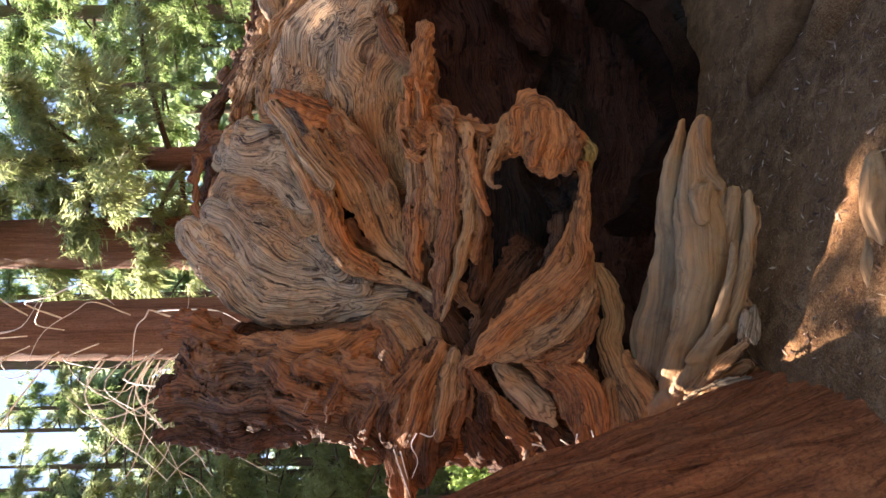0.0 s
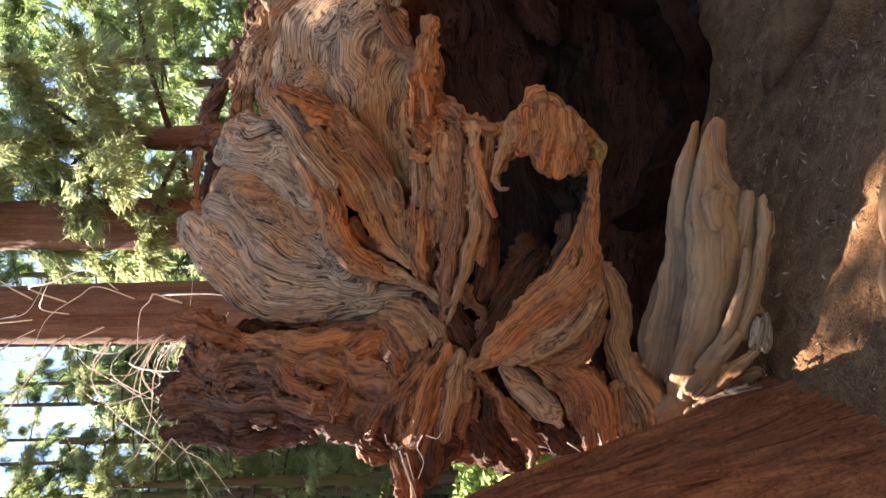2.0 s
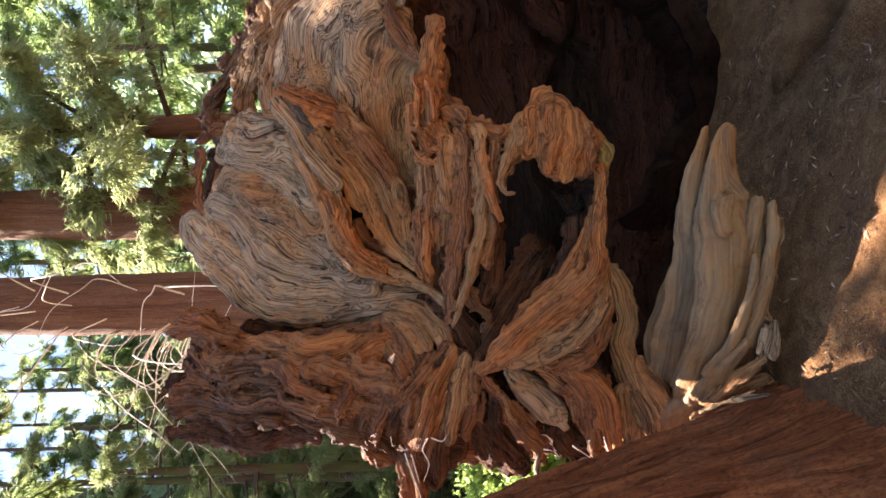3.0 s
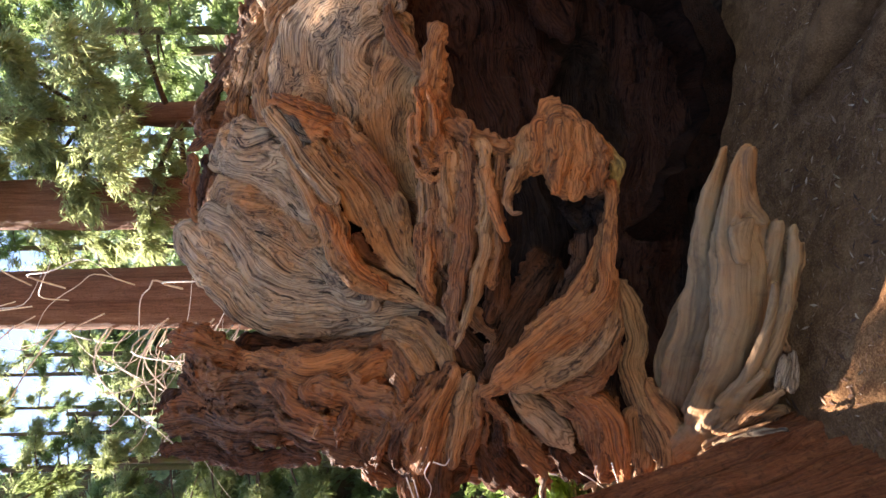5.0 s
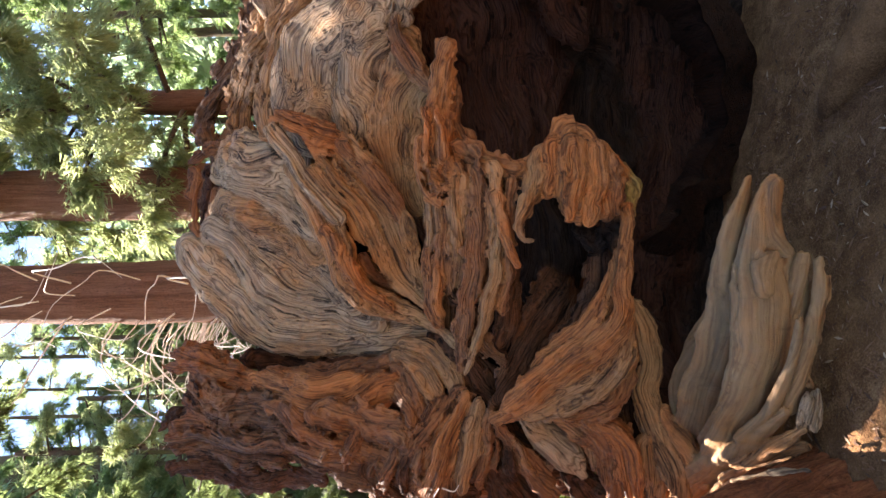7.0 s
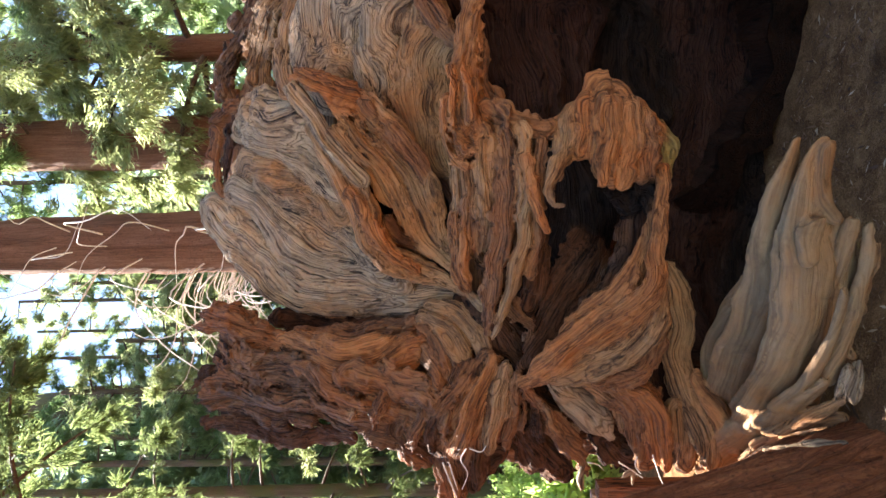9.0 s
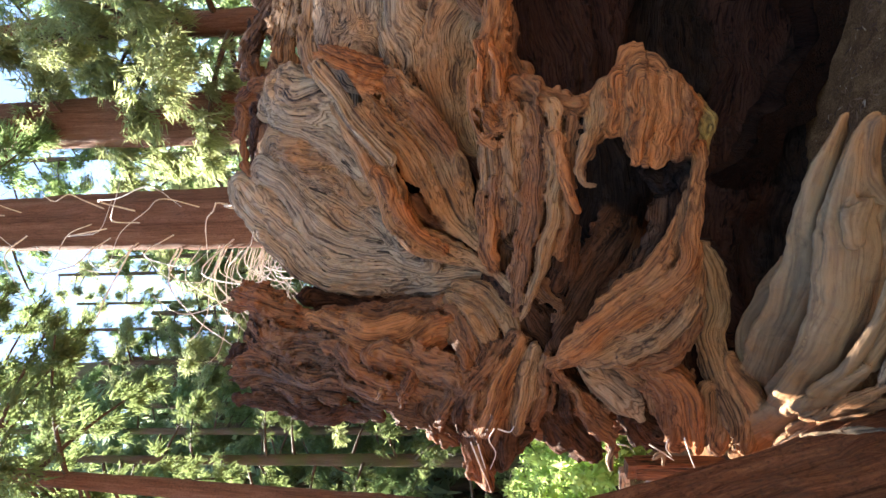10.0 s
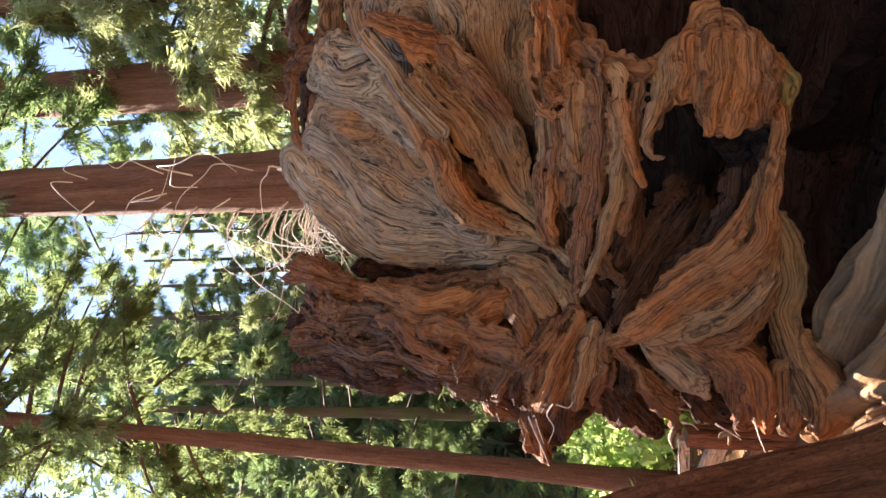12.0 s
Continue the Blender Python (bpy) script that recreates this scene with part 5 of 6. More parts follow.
root("spike", SPIKE, [(-0.080, 3.048, 0.498, 0.050), (-0.206, 3.118, 0.513, 0.068), (-0.372, 3.158, 0.536, 0.069), (-0.536, 3.162, 0.523, 0.075), (-0.667, 3.095, 0.501, 0.063)],
     "", seed=325, flat=0.6, rough=0.1, flute=0.07, facet=0.15, blend=0.024, crease=0.25)
root("spike", SPIKE, [(-0.374, 2.616, 0.350, 0.029), (-0.462, 2.664, 0.399, 0.044), (-0.584, 2.751, 0.447, 0.056), (-0.712, 2.887, 0.468, 0.048)],
     "", seed=326, flat=0.6, rough=0.06, flute=0.06, facet=0.12, blend=0.024, crease=0.25)
root("spike", TAN, [(-0.425, 2.595, 0.275, 0.026), (-0.490, 2.639, 0.337, 0.034), (-0.588, 2.702, 0.400, 0.040), (-0.670, 2.777, 0.447, 0.031)],
     "", seed=327, flat=0.6, rough=0.08, flute=0.16, facet=0.15, blend=0.008)
root("spike", PALE, [(-0.264, 2.589, 0.243, 0.026), (-0.340, 2.580, 0.255, 0.040), (-0.412, 2.580, 0.271, 0.040), (-0.449, 2.595, 0.257, 0.034)],
     "pale splintered chunk", seed=328, flat=0.8, rough=0.16, flute=0.08, facet=0.4, ends='jj', blend=0.006)
root("spike", PALE, [(-0.556, 2.525, 0.324, 0.012), (-0.580, 2.549, 0.407, 0.019), (-0.628, 2.587, 0.480, 0.014), (-0.679, 2.645, 0.527, 0.010)],
     "", seed=329, flat=0.5, rough=0.06, flute=0.08, ends='rr', blend=0.006)
root("spike", SPIKE, [(-0.396, 2.725, 0.292, 0.055), (-0.540, 2.798, 0.364, 0.082), (-0.720, 2.920, 0.431, 0.086), (-0.875, 3.016, 0.508, 0.078), (-1.008, 3.069, 0.574, 0.063)],
     "", seed=330, flat=0.5, rough=0.06, flute=0.08, facet=0.12, blend=0.024, crease=0.25)
root("spike", TAN, [(-0.537, 2.674, 0.268, 0.030), (-0.636, 2.761, 0.337, 0.046), (-0.760, 2.844, 0.416, 0.053), (-0.886, 2.922, 0.476, 0.049)],
     "", seed=331, flat=0.5, rough=0.1, flute=0.12, facet=0.12, blend=0.02)
# wood inside the hollow, a near-black red that has the shade in it
root("inner_root", SHADED_RED, [(2.085, 3.858, 1.691, 0.395), (1.750, 4.080, 1.508, 0.454), (1.364, 4.176, 1.353, 0.427), (0.957, 4.104, 1.287, 0.345), (0.550, 3.929, 1.271, 0.258)],
     "wood inside the hollow, shade in its colour", seed=103, rough=0.14, flute=0.14, lump=0.1, flat=0.4, blend=0.06)
root("inner_root", SHADED_RED, [(1.825, 3.762, 1.237, 0.177), (1.634, 3.808, 1.110, 0.165), (1.443, 3.867, 0.995, 0.132), (1.300, 3.927, 0.894, 0.075)],
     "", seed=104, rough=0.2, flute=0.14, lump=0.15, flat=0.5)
root("inner_root", SHADED_RED, [(1.758, 3.766, 0.778, 0.128), (1.598, 3.806, 0.742, 0.108), (1.508, 3.831, 0.701, 0.058)],
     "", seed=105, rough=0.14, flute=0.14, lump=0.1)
# added walls that close off the back and keep the hollow dark
root("inner_root", SHADED_RED, [(-0.786, 3.453, 0.621, 0.163), (-0.564, 3.691, 0.510, 0.276), (-0.234, 3.985, 0.450, 0.406), (0.189, 4.257, 0.320, 0.471), (0.651, 4.411, 0.265, 0.489), (1.175, 4.512, 0.269, 0.500), (1.743, 4.558, 0.248, 0.506)],
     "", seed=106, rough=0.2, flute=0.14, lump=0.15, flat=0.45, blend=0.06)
root("inner_root", CHAR_SHADE, [(-0.846, 3.400, 0.218, 0.160), (-0.571, 3.687, 0.055, 0.276), (-0.166, 3.967, -0.112, 0.369), (0.302, 4.237, -0.240, 0.432), (0.810, 4.391, -0.315, 0.448), (1.421, 4.490, -0.368, 0.458)],
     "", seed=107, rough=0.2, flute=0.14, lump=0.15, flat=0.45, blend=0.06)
root("inner_root", SHADED_RED, [(-0.208, 3.560, 0.648, 0.134), (-0.399, 3.463, 0.613, 0.143), (-0.522, 3.406, 0.536, 0.128)],
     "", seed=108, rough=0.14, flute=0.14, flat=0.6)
root("inner_root", CHAR_SHADE, [(1.082, 4.468, 0.790, 0.453), (0.554, 4.263, 0.837, 0.432), (0.072, 4.080, 0.917, 0.341)],
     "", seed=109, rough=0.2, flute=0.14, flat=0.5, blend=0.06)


DEEP = [o for o in GRAINED if o["name"] in ("core", "inner_root")]
grow([o for o in GRAINED if o not in DEEP], CELL)
grow(DEEP, 0.018)


def hollow_shell():
    """The hollow butt of the fallen trunk behind the roots: a thick, uneven tube closed at its far end."""
    rows, cols = 90, 160
    out = []
    for inner in (True, False):
        t, th = np.meshgrid(np.linspace(0, 1, rows), np.linspace(0, 2 * math.pi, cols, endpoint=False), indexing="ij")
        r0 = 1.16 if inner else 1.34
        r = r0 * (1 - 0.12 * t)
        q = np.stack([np.cos(th) * 1.6, np.sin(th) * 1.6, t * 1.1], -1).reshape(-1, 3)
        r = r * (1 + 0.34 * (fbm(q, 301, 4).reshape(t.shape) - 0.5)) + 0.16 * (fbm(q * 5, 303, 3).reshape(t.shape) - 0.5)
        if inner:
            r = r * np.sqrt(np.clip(1 - np.clip((t - 0.55) / 0.45, 0, 1) ** 2, 0, 1))
        P = np.stack([0.95 + r * np.cos(th), 3.95 + 3.2 * t + 0.25 * (fbm(q * 2, 305, 3).reshape(t.shape) - 0.5) * (1 - t), 1.18 + r * np.sin(th)], -1)
        G = np.stack([np.cos(th) * r, np.sin(th) * r, t * 0.4], -1)
        i, j = np.meshgrid(np.arange(rows - 1), np.arange(cols), indexing="ij")
        a, b = i * cols + j, i * cols + (j + 1) % cols
        F = np.stack([a, b, b + cols, a + cols], -1).reshape(-1, 4)
        out.append((P.reshape(-1, 3), F, G.reshape(-1, 3)))
    V, F, G = joined(out)
    n = rows * cols
    j = np.arange(cols)
    rim = np.stack([j, (j + 1) % cols, n + (j + 1) % cols, n + j], -1)
    F = np.vstack([F, rim])
    child("hollow_trunk", mesh_from("hollow_trunk", V, F, SHADED_HOLLOW, G), root_mass, "dark hollow inside of the fallen trunk")


hollow_shell()


def rootlets():
    """Thin bleached rootlets and splinters that hang from the lower edge."""
    for n, line in enumerate((
            ((-1.036, 3.160, 1.850), (-1.126, 3.160, 1.822), (-1.246, 3.160, 1.780), (-1.338, 3.160, 1.753)),
            ((-0.953, 3.150, 1.729), (-1.016, 3.150, 1.758), (-1.093, 3.150, 1.726), (-1.186, 3.150, 1.756)),
            ((-0.953, 3.150, 1.713), (-0.972, 3.150, 1.656), (-0.939, 3.150, 1.631)),
            ((-1.048, 3.160, 1.814), (-1.126, 3.160, 1.796), (-1.194, 3.160, 1.778)),
            ((-0.968, 3.040, 1.004), (-1.012, 3.040, 0.942), (-1.054, 3.040, 0.886)),
            ((-0.941, 3.040, 0.919), (-0.990, 3.040, 0.925), (-1.033, 3.040, 0.897)),
            ((-0.919, 3.020, 0.851), (-1.015, 3.020, 0.821), (-1.138, 3.020, 0.771)),
            ((-1.006, 3.100, 1.138), (-1.020, 3.100, 1.087), (-1.051, 3.100, 1.058)),
    )):
        last = len(line) - 1
        V, F, G = tube([(*q, 0.0042 - 0.0025 * k / last) for k, q in enumerate(line)], 6, 16)
        child("rootlet", mesh_from("rootlet", V, F, TWIG, G), root_mass, "thin bleached rootlet")


rootlets()


# ---------------------------------------------------------------- the standing tree beside it
def standing_tree():
    tree = thing("standing_sequoia", "huge living trunk with flaring base of red fibrous bark", "tree")
    rows, cols = 170, 330
    t, th = np.meshgrid(np.linspace(0, 1, rows), np.linspace(0, 2 * math.pi, cols, endpoint=False), indexing="ij")
    z = -0.3 + 14.3 * t ** 2.2
    r = 0.49 + 0.94 * np.exp(-z / 2.3) - 0.05 * np.clip(z - 1.2, 0, 3)
    q = np.stack([np.cos(th) * 2.2, np.sin(th) * 2.2, z * 0.10], -1).reshape(-1, 3)
    G = np.stack([np.cos(th) * 1.5, np.sin(th) * 1.5, z * 0.26], -1).reshape(-1, 3)
    w = (np.stack([fbm(np.stack([np.cos(th) * 2, np.sin(th) * 2, z], -1).reshape(-1, 3) * 2, 331 + k, 3) for k in range(3)], 1) - 0.5) * 0.08
    G = G + w
    r = r + (0.26 * (fbm(q, 321, 3) - 0.5) * np.exp(-z.ravel() / 1.6) + 0.10 * (0.5 - np.abs(fbm(G * 7, 323, 4) - 0.5) * 2) + 0.03 * (fbm(G * 30, 325, 3) - 0.5)).reshape(z.shape)
    lean = -0.02 * z - 0.16 * np.clip(z - 1.3, 0, 20)
    P = np.stack([-1.91 + lean + r * np.cos(th), 2.42 + 0.55 * r * np.sin(th), z], -1).reshape(-1, 3)
    i, j = np.meshgrid(np.arange(rows - 1), np.arange(cols), indexing="ij")
    a, b = i * cols + j, i * cols + (j + 1) % cols
    F = np.stack([a, b, b + cols, a + cols], -1).reshape(-1, 4)
    child("trunk", mesh_from("trunk", P, F, RED_BARK, G), tree)
    # loose fibrous strips that stand proud of the bark
    rng = np.random.default_rng(340)
    grid, axis = P.reshape(rows, cols, 3), np.array([-1.91, 2.42, 0.0])
    for k in range(150):
        j, i = int(rng.uniform(0.52, 1.12) * cols), int(rng.uniform(6, 62))
        n, drift, wide = int(rng.uniform(5, 13)), rng.normal(0, 0.5), rng.uniform(0.010, 0.024)
        line = []
        for s in range(n):
            c = grid[min(rows - 1, i + 2 * s), int(j + drift * s) % cols]
            out = (c - axis) * np.array([1, 3.3, 0])
            rr = wide * math.sin(math.pi * (s + 0.35) / (n - 0.3)) ** 0.5 * rng.uniform(0.75, 1.2)
            line.append((*(c - out / (np.linalg.norm(out) + 1e-9) * rr * 0.45), max(0.003, rr)))
        V, F2, G2 = tube(line, 7, n * 3)
        child("bark_strip", mesh_from("bark_strip", V, F2, RED_BARK, G2), tree)


standing_tree()


# ---------------------------------------------------------------- trees behind
def tree_trunk(tree, x, y, r, h, lean, mat, seed, cols=40):
    zs = np.linspace(0, 1, 7)
    base = float(height(np.array([x]), np.array([y]))[0]) - 0.4
    pts = [(x + lean[0] * s * h, y + lean[1] * s * h, base + s * h, r * (1.25 if s == 0 else 1 - 0.62 * s)) for s in zs]
    P, F, G = sweep(pts, seed, flat=1.0, rough=0.03, flute=0.20, warp=0.06, step=max(0.07, r / 5), ends="rr", stretch=0.05, comb=9.0)
    child("trunk", mesh_from("trunk", P, F, mat, G), tree)
    return pts


def crown(tree, pts, z0, z1, reach, sets, mat, seed, size=0.3, blades=48, face=None, droop=0.35, slim=0.055):
    """A conifer's limbs and needle sprays round its trunk, from z0 to z1."""
    rng = np.random.default_rng(seed)
    p = np.array(pts)
    limbs, cen, way, siz = [], [], [], []
    for k in range(sets):
        z = z0 + (z1 - z0) * (k + rng.uniform(0, 1)) / sets
        az = rng.uniform(0, 2 * math.pi) if face is None else rng.normal(face, 0.9)
        cx, cy, cr = (np.interp(z, p[:, 2], p[:, i]) for i in (0, 1, 3))
        L = reach * rng.uniform(0.55, 1.15) * (1 - 0.45 * (z - z0) / (z1 - z0 + 1e-6))
        d = np.array([math.sin(az), math.cos(az), 0])
        rise = rng.uniform(-0.25, 0.30)
        q = [np.array([cx, cy, z]) + d * (cr * 0.6) + d * (L * s) + np.array([0, 0, L * (rise * s - 0.22 * s * s)]) for s in (0, 0.35, 0.7, 1.0)]
        limbs.append(tube([(*a, max(0.012, 0.045 * reach / 3 * (1 - 0.8 * s))) for a, s in zip(q, (0, 0.35, 0.7, 1.0))], 4, 7))
        m = max(6, int(12 * L))
        s = rng.uniform(0.22, 1.05, m) ** 0.8
        line = np.stack([np.interp(s, (0, 0.35, 0.7, 1.0), [a[i] for a in q]) for i in range(3)], 1)
        spread = rng.normal(0, 1, (m, 3)) * np.array([0.16, 0.16, 0.09]) * L * (1.15 - s)[:, None]
        cen.append(line + spread), way.append(d[None] * 0.6 + spread / (L * 0.2)), siz.append(np.full(m, size * 0.72) * rng.uniform(0.7, 1.35, m))
    for V, F, G in limbs:
        child("branch", mesh_from("branch", V, F, LIMB, G), tree)
    V, F = sprays(np.vstack(cen), np.vstack(way), np.concatenate(siz), blades, rng, droop, slim=slim)
    ob = child("crown", mesh_from("crown", V, F, mat, smooth=False), tree)
    ob["kind"] = "stuff"


def forest_tree(label, x, y, r, h, lean, mat, seed, crowns=(), **kw):
    tree = thing("conifer", label, "tree", "trees behind")
    pts = tree_trunk(tree, x, y, r, h, lean, mat, seed)
    for k, c in enumerate(crowns):
        crown(tree, pts, seed=seed * 13 + k, **c)
    return tree, pts

red_tree, red_pts = forest_tree("tall red-barked conifer hung with bleached dead twigs", -1.10, 8.8, 0.56, 17, (0.0, 0.0), FAR_BARK, 501,
                                [dict(z0=9.5, z1=16, reach=2.2, sets=22, mat=LEAF_DEEP)])
forest_tree("tall red-barked conifer standing behind the roots", 0.18, 11.4, 0.64, 19, (0.0, 0.0), FAR_BARK, 502,
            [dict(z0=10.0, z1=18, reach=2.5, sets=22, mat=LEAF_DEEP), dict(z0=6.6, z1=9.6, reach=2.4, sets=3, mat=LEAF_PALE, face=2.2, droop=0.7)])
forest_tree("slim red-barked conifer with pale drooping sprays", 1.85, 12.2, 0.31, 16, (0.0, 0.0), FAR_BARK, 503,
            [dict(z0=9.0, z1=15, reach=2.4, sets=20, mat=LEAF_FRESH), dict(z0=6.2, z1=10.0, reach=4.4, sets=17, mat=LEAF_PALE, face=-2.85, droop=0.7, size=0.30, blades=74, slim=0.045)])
forest_tree("grey-brown conifer trunk in the wood", 7.8, 20.0, 0.34, 22, (0.0, 0.0), DIM_BARK, 504,
            [dict(z0=4.0, z1=20, reach=3.4, sets=44, mat=LEAF_FRESH, size=0.4)])
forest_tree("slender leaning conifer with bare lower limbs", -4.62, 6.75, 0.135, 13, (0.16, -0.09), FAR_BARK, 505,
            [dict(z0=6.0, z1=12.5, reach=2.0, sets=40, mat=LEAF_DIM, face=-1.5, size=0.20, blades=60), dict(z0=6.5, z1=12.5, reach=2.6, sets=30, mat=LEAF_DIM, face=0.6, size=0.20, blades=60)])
forest_tree("mossy grey conifer trunk in the wood", -13.6, 27.1, 1.85, 34, (0.0, 0.0), DIM_BARK, 506,
            [dict(z0=4.0, z1=15, reach=3.2, sets=40, mat=LEAF_DEEP, size=0.4)])
# LEAF_PALE crowns: sunlight lightens the leaf colour itself
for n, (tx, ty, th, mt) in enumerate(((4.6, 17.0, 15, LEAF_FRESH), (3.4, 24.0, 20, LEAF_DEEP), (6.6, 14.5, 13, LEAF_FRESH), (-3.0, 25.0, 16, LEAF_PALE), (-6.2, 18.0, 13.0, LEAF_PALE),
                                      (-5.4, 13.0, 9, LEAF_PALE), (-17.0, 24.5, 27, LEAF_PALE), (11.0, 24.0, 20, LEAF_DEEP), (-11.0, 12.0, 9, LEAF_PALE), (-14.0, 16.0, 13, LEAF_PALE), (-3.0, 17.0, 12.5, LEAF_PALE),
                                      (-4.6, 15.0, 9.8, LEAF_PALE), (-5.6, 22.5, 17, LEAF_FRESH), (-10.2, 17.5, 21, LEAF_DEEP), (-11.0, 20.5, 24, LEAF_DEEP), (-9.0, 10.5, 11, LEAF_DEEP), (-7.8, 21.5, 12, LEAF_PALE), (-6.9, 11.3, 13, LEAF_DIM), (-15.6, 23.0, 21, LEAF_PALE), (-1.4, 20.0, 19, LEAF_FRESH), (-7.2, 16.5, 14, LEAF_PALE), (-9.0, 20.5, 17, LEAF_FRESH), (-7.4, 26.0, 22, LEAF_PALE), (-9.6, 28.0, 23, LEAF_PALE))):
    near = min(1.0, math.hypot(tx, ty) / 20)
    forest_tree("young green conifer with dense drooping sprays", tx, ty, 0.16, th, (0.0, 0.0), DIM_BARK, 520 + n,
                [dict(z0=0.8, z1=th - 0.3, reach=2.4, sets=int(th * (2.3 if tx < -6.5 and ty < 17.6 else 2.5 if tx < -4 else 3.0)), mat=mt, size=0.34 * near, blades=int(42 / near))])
forest_tree("tall conifer with airy sprays high up", -3.4, 19.0, 0.20, 30, (0.0, 0.0), DIM_BARK, 561,
            [dict(z0=16.5, z1=29, reach=4.6, sets=34, mat=LEAF_DEEP, face=-1.57, size=0.30)])
forest_tree("dim straight conifer trunk in the wood", -13.7, 18.0, 0.15, 24, (0.0, 0.0), DIM_BARK, 562, [dict(z0=14, z1=23, reach=2.0, sets=14, mat=LEAF_DEEP)])
forest_tree("thin dark conifer stem far in the wood", -7.6, 20.0, 0.11, 20, (0.0, 0.0), DIM_BARK, 560, [dict(z0=12, z1=19, reach=1.6, sets=16, mat=LEAF_DEEP)])


def dead_twigs():
    """Bleached curling twigs on the shaded side of the red tree."""
    rng = np.random.default_rng(61)
    for k in range(62):
        low = k >= 24
        z = rng.uniform(4.3, 5.6) if low else rng.uniform(4.6, 8.6)
        az = rng.uniform(-1.75, -0.75) if low or k % 3 == 0 else rng.uniform(-0.7, 0.7)
        cr = np.interp(z, [p[2] for p in red_pts], [p[3] for p in red_pts])
        a = np.array([red_pts[0][0] + cr * math.sin(az), red_pts[0][1] - cr * math.cos(az), z])
        out = np.array([math.sin(az), -math.cos(az), 0.0])
        side = np.array([rng.normal(-0.2, 0.7), rng.normal(-0.1, 0.3), 0])
        L = rng.uniform(0.7, 2.3) * (0.85 if low else 1.0)
        sag = rng.uniform(0.3, 1.0) * (-0.8 if rng.random() < 0.3 else 1.0)
        q = [a, a + (out * 0.30 + side * 0.10) * L + np.array([0, 0, 0.10 * L]), a + (out * 0.50 + side * 0.35) * L - np.array([0, 0, 0.25 * sag * L]),
             a + (out * 0.55 + side * 0.55) * L - np.array([rng.normal(0, 0.1), 0, 0.6 * sag * L]), a + (out * 0.50 + side * 0.80) * L - np.array([rng.normal(0, 0.2), 0, 0.85 * sag * L])]
        r = rng.uniform(0.005, 0.0095) if low else rng.uniform(0.006, 0.0135)
        V, F, G = tube([(*v, r * s) for v, s in zip(q, (1.2, 1.0, 0.8, 0.6, 0.3))], 5, 18)
        child("dead_twig", mesh_from("dead_twig", V, F, TWIG, G), red_tree, "bleached dead twig")


dead_twigs()




def far_woods():
    """The wood all round, too far to tell tree from tree: dark stems and clumps of needles with gaps of sky."""
    rng = np.random.default_rng(77)
    stems, cen, way, siz = [], [], [], []
    for k in range(195):
        front = k < 130
        a = rng.uniform(-0.90, -0.48) if k < 40 else rng.uniform(-1.0, 0.9) if front else rng.uniform(0.9, 5.28)
        d = rng.uniform(24, 60) + (0 if front else 8)
        d += 14 if abs(a + 0.46) < 0.06 and d < 32 else 0      # clear of the mossy trunk
        # behind the view the trees are unseen, added tall to block low sky light
        x, y, h = d * math.sin(a), d * math.cos(a), rng.uniform(14, 30) if front else rng.uniform(20, 32)
        h = min(h, 0.60 * d) if -0.46 < a < -0.19 else h      # the trees stand lower in the bright gap
        r = rng.uniform(0.12, 0.34) * (0.3 if -0.46 < a < -0.19 else 1.0)
        stems.append(tube([(x, y, -1.0, r * 1.2), (x, y, h * 0.5, r * 0.8), (x + rng.normal(0, 0.4), y, h, 0.04)], 6))
        m = int(h * 5.0)
        s = rng.uniform(0.10, 1, m)
        R = (1.15 - s) * h * 0.17
        b = rng.uniform(-math.pi, math.pi, m)
        q = R * rng.uniform(0.15, 1, m) ** 0.5
        cen.append(np.stack([x + q * np.sin(b), y + q * np.cos(b), s * h], 1))
        way.append(np.stack([np.sin(b), np.cos(b), np.zeros(m)], 1)), siz.append(np.full(m, 0.85) * rng.uniform(0.6, 1.3, m))
    V, F, G = joined(stems)
    tagged(new("far_trunks", mesh_from("far_trunks", V, F, DIM_BARK, G)), "dim trunks of the distant conifer forest", "trees", kind="stuff")
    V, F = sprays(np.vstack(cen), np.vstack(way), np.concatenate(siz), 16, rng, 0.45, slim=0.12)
    tagged(new("far_foliage", mesh_from("far_foliage", V, F, LEAF_FAR_HAZE, smooth=False)), "hazy green foliage of the distant forest", "foliage", kind="stuff")


far_woods()


# ---------------------------------------------------------------- small things
def board(name, a, b, w, h, mat, parent, seed=0, label=""):
    """A worn squared timber from a to b, w wide and h high."""
    a, b = Vector(a), Vector(b)
    bm = bmesh.new()
    bmesh.ops.create_cube(bm, size=1.0)
    bmesh.ops.bevel(bm, geom=list(bm.edges), offset=0.06, segments=2, affect='EDGES')
    d = b - a
    q = d.to_track_quat('Z', 'Y').to_matrix().to_4x4()
    m = Matrix.Translation((a + b) / 2) @ q @ Matrix.Diagonal((w, h, d.length, 1))
    bm.transform(m)
    rng = random.Random(seed)
    for v in bm.verts:
        v.co += Vector((rng.uniform(-1, 1), rng.uniform(-1, 1), rng.uniform(-1, 1))) * 0.004
    me = bpy.data.meshes.new(name)
    bm.to_mesh(me)
    bm.free()
    n = len(me.vertices)
    co = np.empty(n * 3, np.float32)
    me.vertices.foreach_get("co", co)
    co = co.reshape(-1, 3)
    local = (co - np.array(a)) @ np.array(q.to_3x3())
    local[:, 2] *= 0.08
    att = me.attributes.new("grain", 'FLOAT_VECTOR', 'POINT')
    att.data.foreach_set("vector", (local + seed).astype(np.float32).ravel())
    me.materials.append(mat)
    return child(name, me, parent, label)


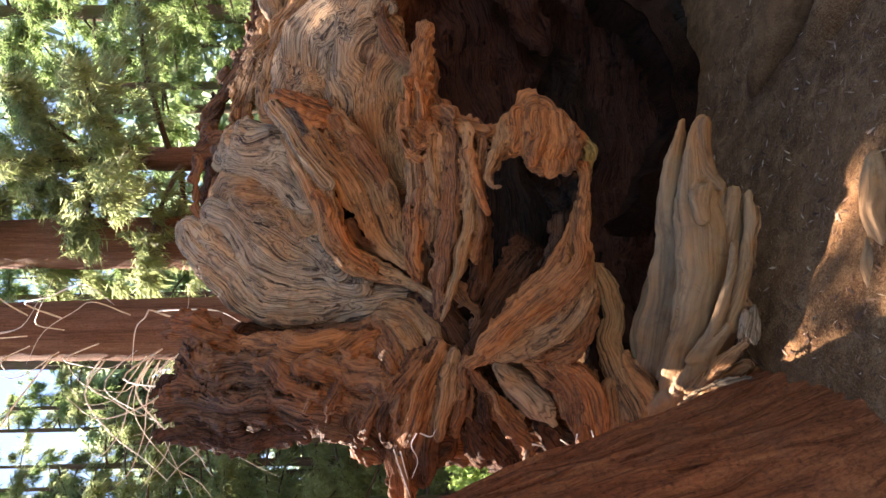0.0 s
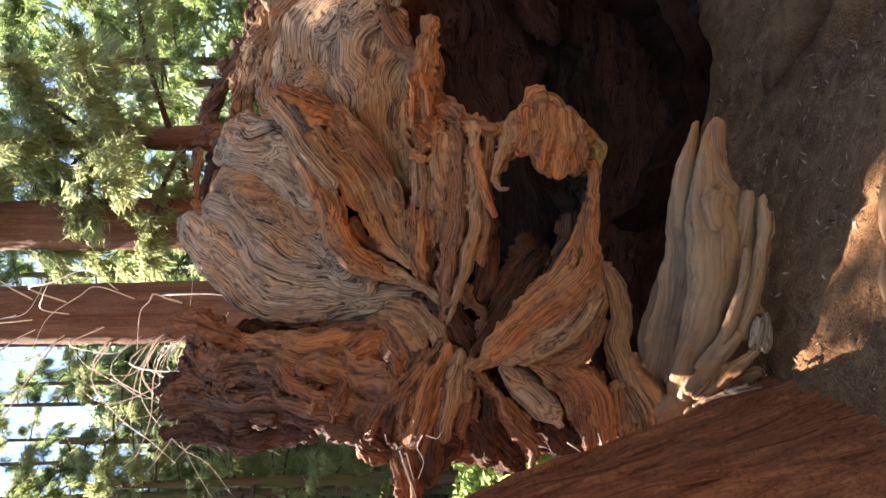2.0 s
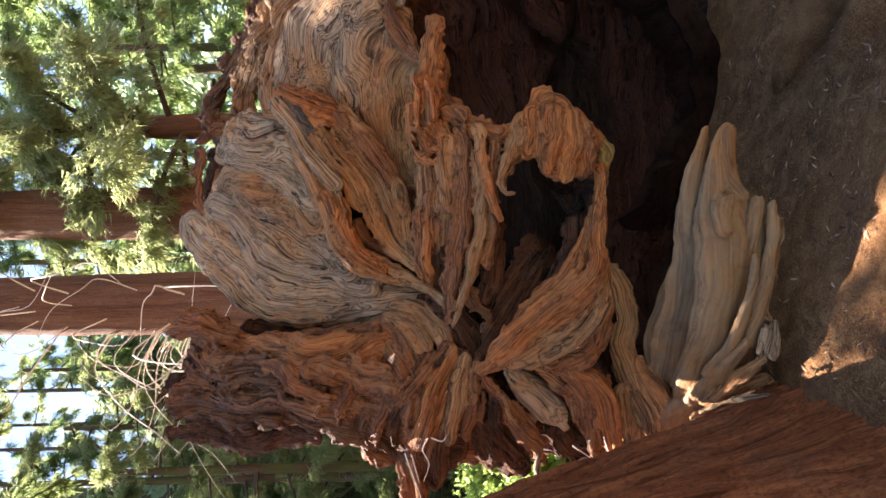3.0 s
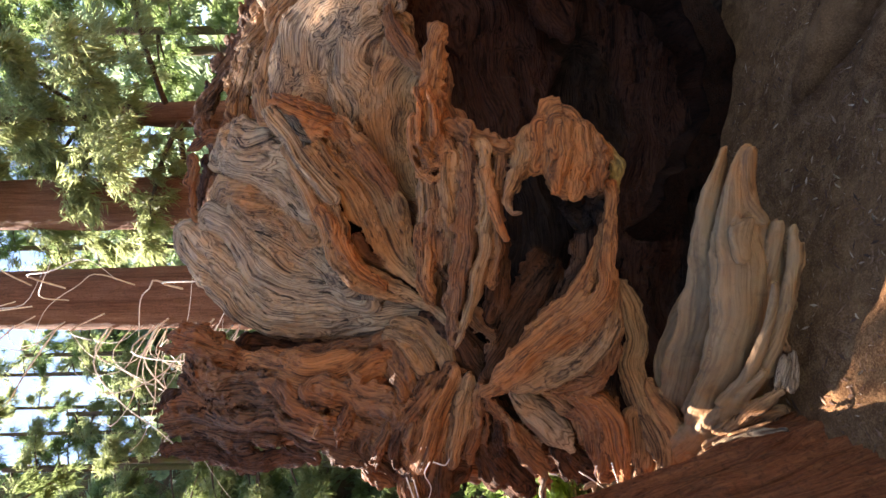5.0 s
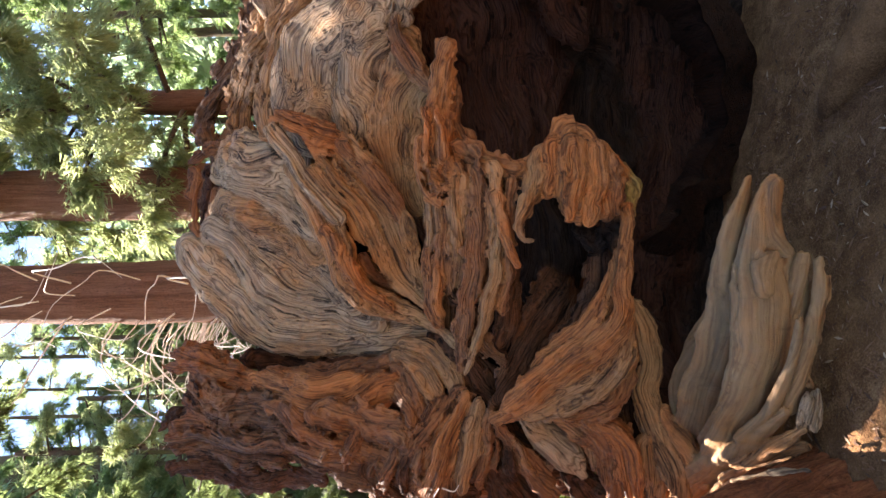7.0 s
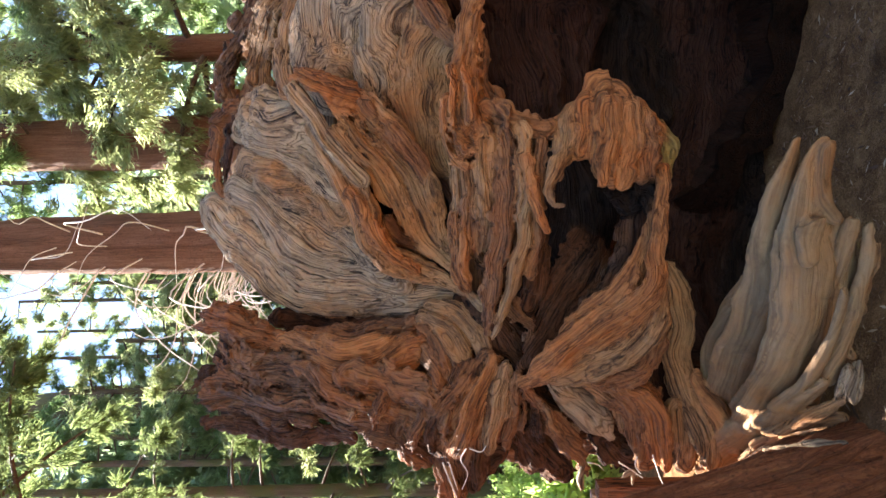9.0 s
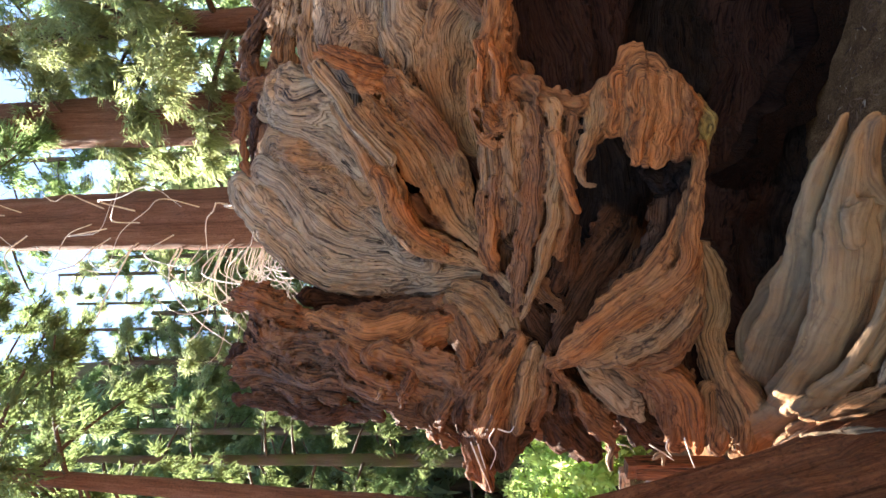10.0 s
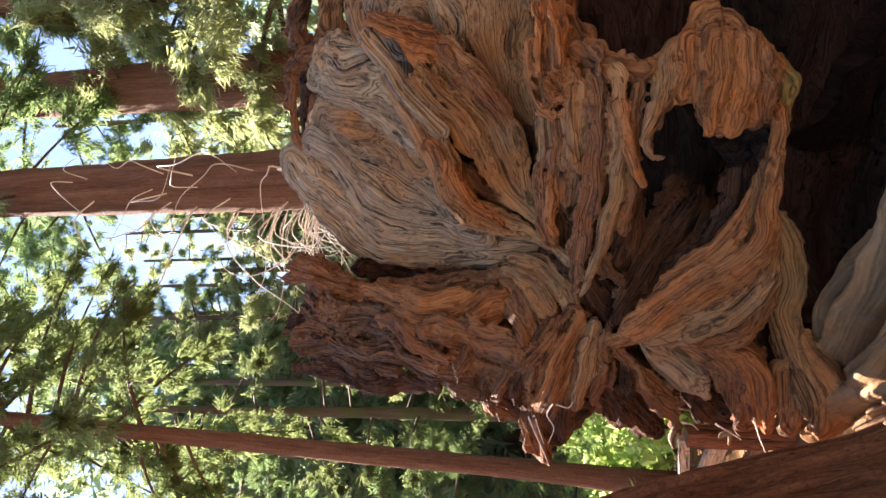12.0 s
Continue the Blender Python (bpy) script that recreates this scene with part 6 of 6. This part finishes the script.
def fence():
    f = thing("wooden_fence", "brown square-post timber fence with weathered rails", "fence")
    board("post", (-2.15, 4.50, -0.3), (-2.15, 4.50, 0.75), 0.13, 0.13, TIMBER, f, 3)
    board("post", (-4.60, 5.6, -0.3), (-4.60, 5.6, 0.80), 0.17, 0.17, TIMBER, f, 4)
    for k, z in enumerate((0.22, 0.50)):
        board("rail", (-2.24, 4.54, z), (-4.60, 5.66, z + 0.02), 0.06, 0.14, SUNLIT_TIMBER if k else TIMBER, f, 5 + k)
    board("rail", (-2.24, 4.60, 0.74), (-4.60, 5.5, 0.42), 0.07, 0.08, SUNLIT_TIMBER, f, 9, "pale sunlit top rail")


fence()


def shrub(x, y, seed, reach, high):
    """A low sunlit shrub: arching stems under a cloud of leaves."""
    b = thing("shrub", "bright green sunlit shrub on the forest floor", "shrub", "shrubs behind")
    rng = np.random.default_rng(seed)
    base = float(height(np.array([x]), np.array([y]))[0])
    cen = []
    for k in range(9):
        az, L = rng.uniform(0, 2 * math.pi), reach * rng.uniform(0.6, 1.1)
        q = [(x, y, base - 0.05, 0.014), (x + 0.4 * L * math.sin(az), y + 0.4 * L * math.cos(az), base + 0.6 * high, 0.010), (x + L * math.sin(az), y + L * math.cos(az), base + high * rng.uniform(0.6, 1.0), 0.004)]
        V, F, G = tube(q, 5)
        child("stem", mesh_from("stem", V, F, LIMB, G), b)
        s = rng.uniform(0.3, 1.05, 40)
        cen.append(np.stack([np.interp(s, (0, 0.5, 1.1), [p[i] for p in q]) for i in range(3)], 1) + rng.normal(0, 0.13, (40, 3)))
    cen = np.vstack(cen)
    V, F = sprays(cen, rng.normal(0, 1, cen.shape), np.full(len(cen), 0.13), 12, rng, 0.0, slim=0.22)
    child("leaves", mesh_from("leaves", V, F, LEAF_SHRUB, smooth=False), b)["kind"] = "stuff"


LEAF_SHRUB = leaf("bright_shrub_leaves", (0.15, 0.22, 0.06), (0.33, 0.43, 0.13), (0.60, 0.78, 0.26))
for n, (x, y, r, h) in enumerate(((-5.6, 8.2, 1.2, 1.3), (-7.2, 9.6, 1.4, 1.5), (-4.3, 9.4, 1.2, 1.1), (-3.0, 10.5, 1.2, 1.2), (-3.3, 6.4, 0.9, 0.8), (-2.4, 6.6, 0.8, 0.7), (-4.6, 7.4, 1.0, 0.9))):
    shrub(x, y, 700 + n, r, h)


def surface_roots():
    """Low roots that run just under the earth by the hollow."""
    for n, pts in enumerate((((1.55, 2.6, -0.20, 0.15), (1.15, 2.95, -0.16, 0.14), (0.92, 3.2, -0.18, 0.11), (0.80, 3.45, -0.28, 0.07)),
                             ((1.45, 2.1, -0.18, 0.15), (1.05, 2.55, -0.15, 0.13), (0.85, 2.85, -0.20, 0.09), (0.72, 3.1, -0.30, 0.06)))):
        P, F, G = sweep(pts, 800 + n, flat=0.8, rough=0.1, flute=0.06, step=0.016)
        tagged(new("surface_root", mesh_from("surface_root", P, F, DUFF, G)), "earth-covered root ridge breaking the forest floor", "root", "surface roots")


surface_roots()


def wood_piece(pts, mat, seed, label, **kw):
    P, F, G = sweep(pts, seed, step=0.008, **kw)
    tagged(new("wood_fragment", mesh_from("wood_fragment", P, F, mat, G)), label, "wood", "wood fragments")


wood_piece(((-0.02, 2.14, -0.015, 0.05), (0.10, 2.18, 0.0, 0.07), (0.24, 2.20, -0.01, 0.06), (0.36, 2.24, -0.03, 0.03)), SPIKE, 821, "flat weathered wood piece half buried in duff", flat=0.6, rough=0.1, flute=0.2, ends="jj")
wood_piece(((-0.20, 2.16, 0.0, 0.05), (-0.08, 2.20, 0.0, 0.06), (0.04, 2.24, -0.02, 0.03)), SPIKE, 822, "flat weathered wood piece half buried in duff", flat=0.5, rough=0.1, flute=0.2, ends="jj")
wood_piece(((-0.36, 2.28, 0.02, 0.012), (-0.30, 2.26, 0.03, 0.016), (-0.24, 2.24, 0.03, 0.010)), PALE, 823, "short pale stick on the forest floor", flat=1.0, rough=0.1, flute=0.2, ends="jj")


def litter():
    """Needles, bark crumbs and chips strewn over the floor: too many to count."""
    rng = np.random.default_rng(5)
    n = 9000
    x, y = rng.uniform(-1.3, 1.7, n), rng.uniform(1.2, 3.9, n)
    z = height(x, y) + 0.004
    a = rng.uniform(0, 2 * math.pi, n)
    L = rng.gamma(2.0, 0.005, n) + 0.004
    w = L * rng.uniform(0.05, 0.30, n)
    d = np.stack([np.cos(a), np.sin(a), rng.normal(0, 0.25, n)], 1)
    s = np.stack([-np.sin(a), np.cos(a), rng.normal(0, 0.2, n)], 1)
    c = np.stack([x, y, z], 1)
    up = np.array([0, 0, 1.0]) * (w * 0.6)[:, None]
    V = np.stack([c - d * L[:, None], c + s * w[:, None] + up * 0.3, c + d * L[:, None], c - s * w[:, None] + up * 0.3, c + up * 1.5], 1).reshape(-1, 3)
    k = np.arange(n)[:, None] * 5
    F = np.concatenate([k + np.array([[0, 3, 4]]), k + np.array([[3, 2, 4]]), k + np.array([[2, 1, 4]]), k + np.array([[1, 0, 4]])], 0)
    m = Nodes("needle_litter")
    each = m.add("ShaderNodeNewGeometry").outputs["Random Per Island"]
    m.done(m.ramp(each, (0.0, (0.05, 0.025, 0.014)), (0.45, (0.16, 0.075, 0.038)), (0.9, (0.22, 0.12, 0.066)), (1.0, (0.42, 0.30, 0.20))), 0.85)
    tagged(new("litter", mesh_from("litter", V, F, m.mat, smooth=False)), "strewn brown needles, bark crumbs and pale chips", "litter", kind="stuff")


litter()


def chips():
    """The larger pale chips that one could pick up."""
    rng = np.random.default_rng(8)
    spots = ((0.44, 2.83), (0.40, 2.80), (0.52, 2.86), (0.62, 2.62), (0.28, 2.55), (0.15, 2.45), (-0.10, 2.50), (-0.30, 2.42), (0.75, 2.75), (0.34, 2.95), (-0.55, 2.30), (-0.62, 2.12))
    for k, (x, y) in enumerate(spots):
        z = float(height(np.array([x]), np.array([y]))[0]) + 0.006
        a, L = rng.uniform(0, math.pi), rng.uniform(0.010, 0.022)
        d = np.array([math.cos(a), math.sin(a), 0.15])
        P, F, G = sweep([(*(np.array([x, y, z]) - d * L), 0.003), (x, y, z + 0.003, 0.005), (*(np.array([x, y, z]) + d * L), 0.002)], 840 + k, step=0.003, flat=0.5, rough=0.2, flute=0.3)
        tagged(new("wood_chip", mesh_from("wood_chip", P, F, PALE, G)), "small pale wood chip on the forest floor", "wood chip", "wood chips")


chips()
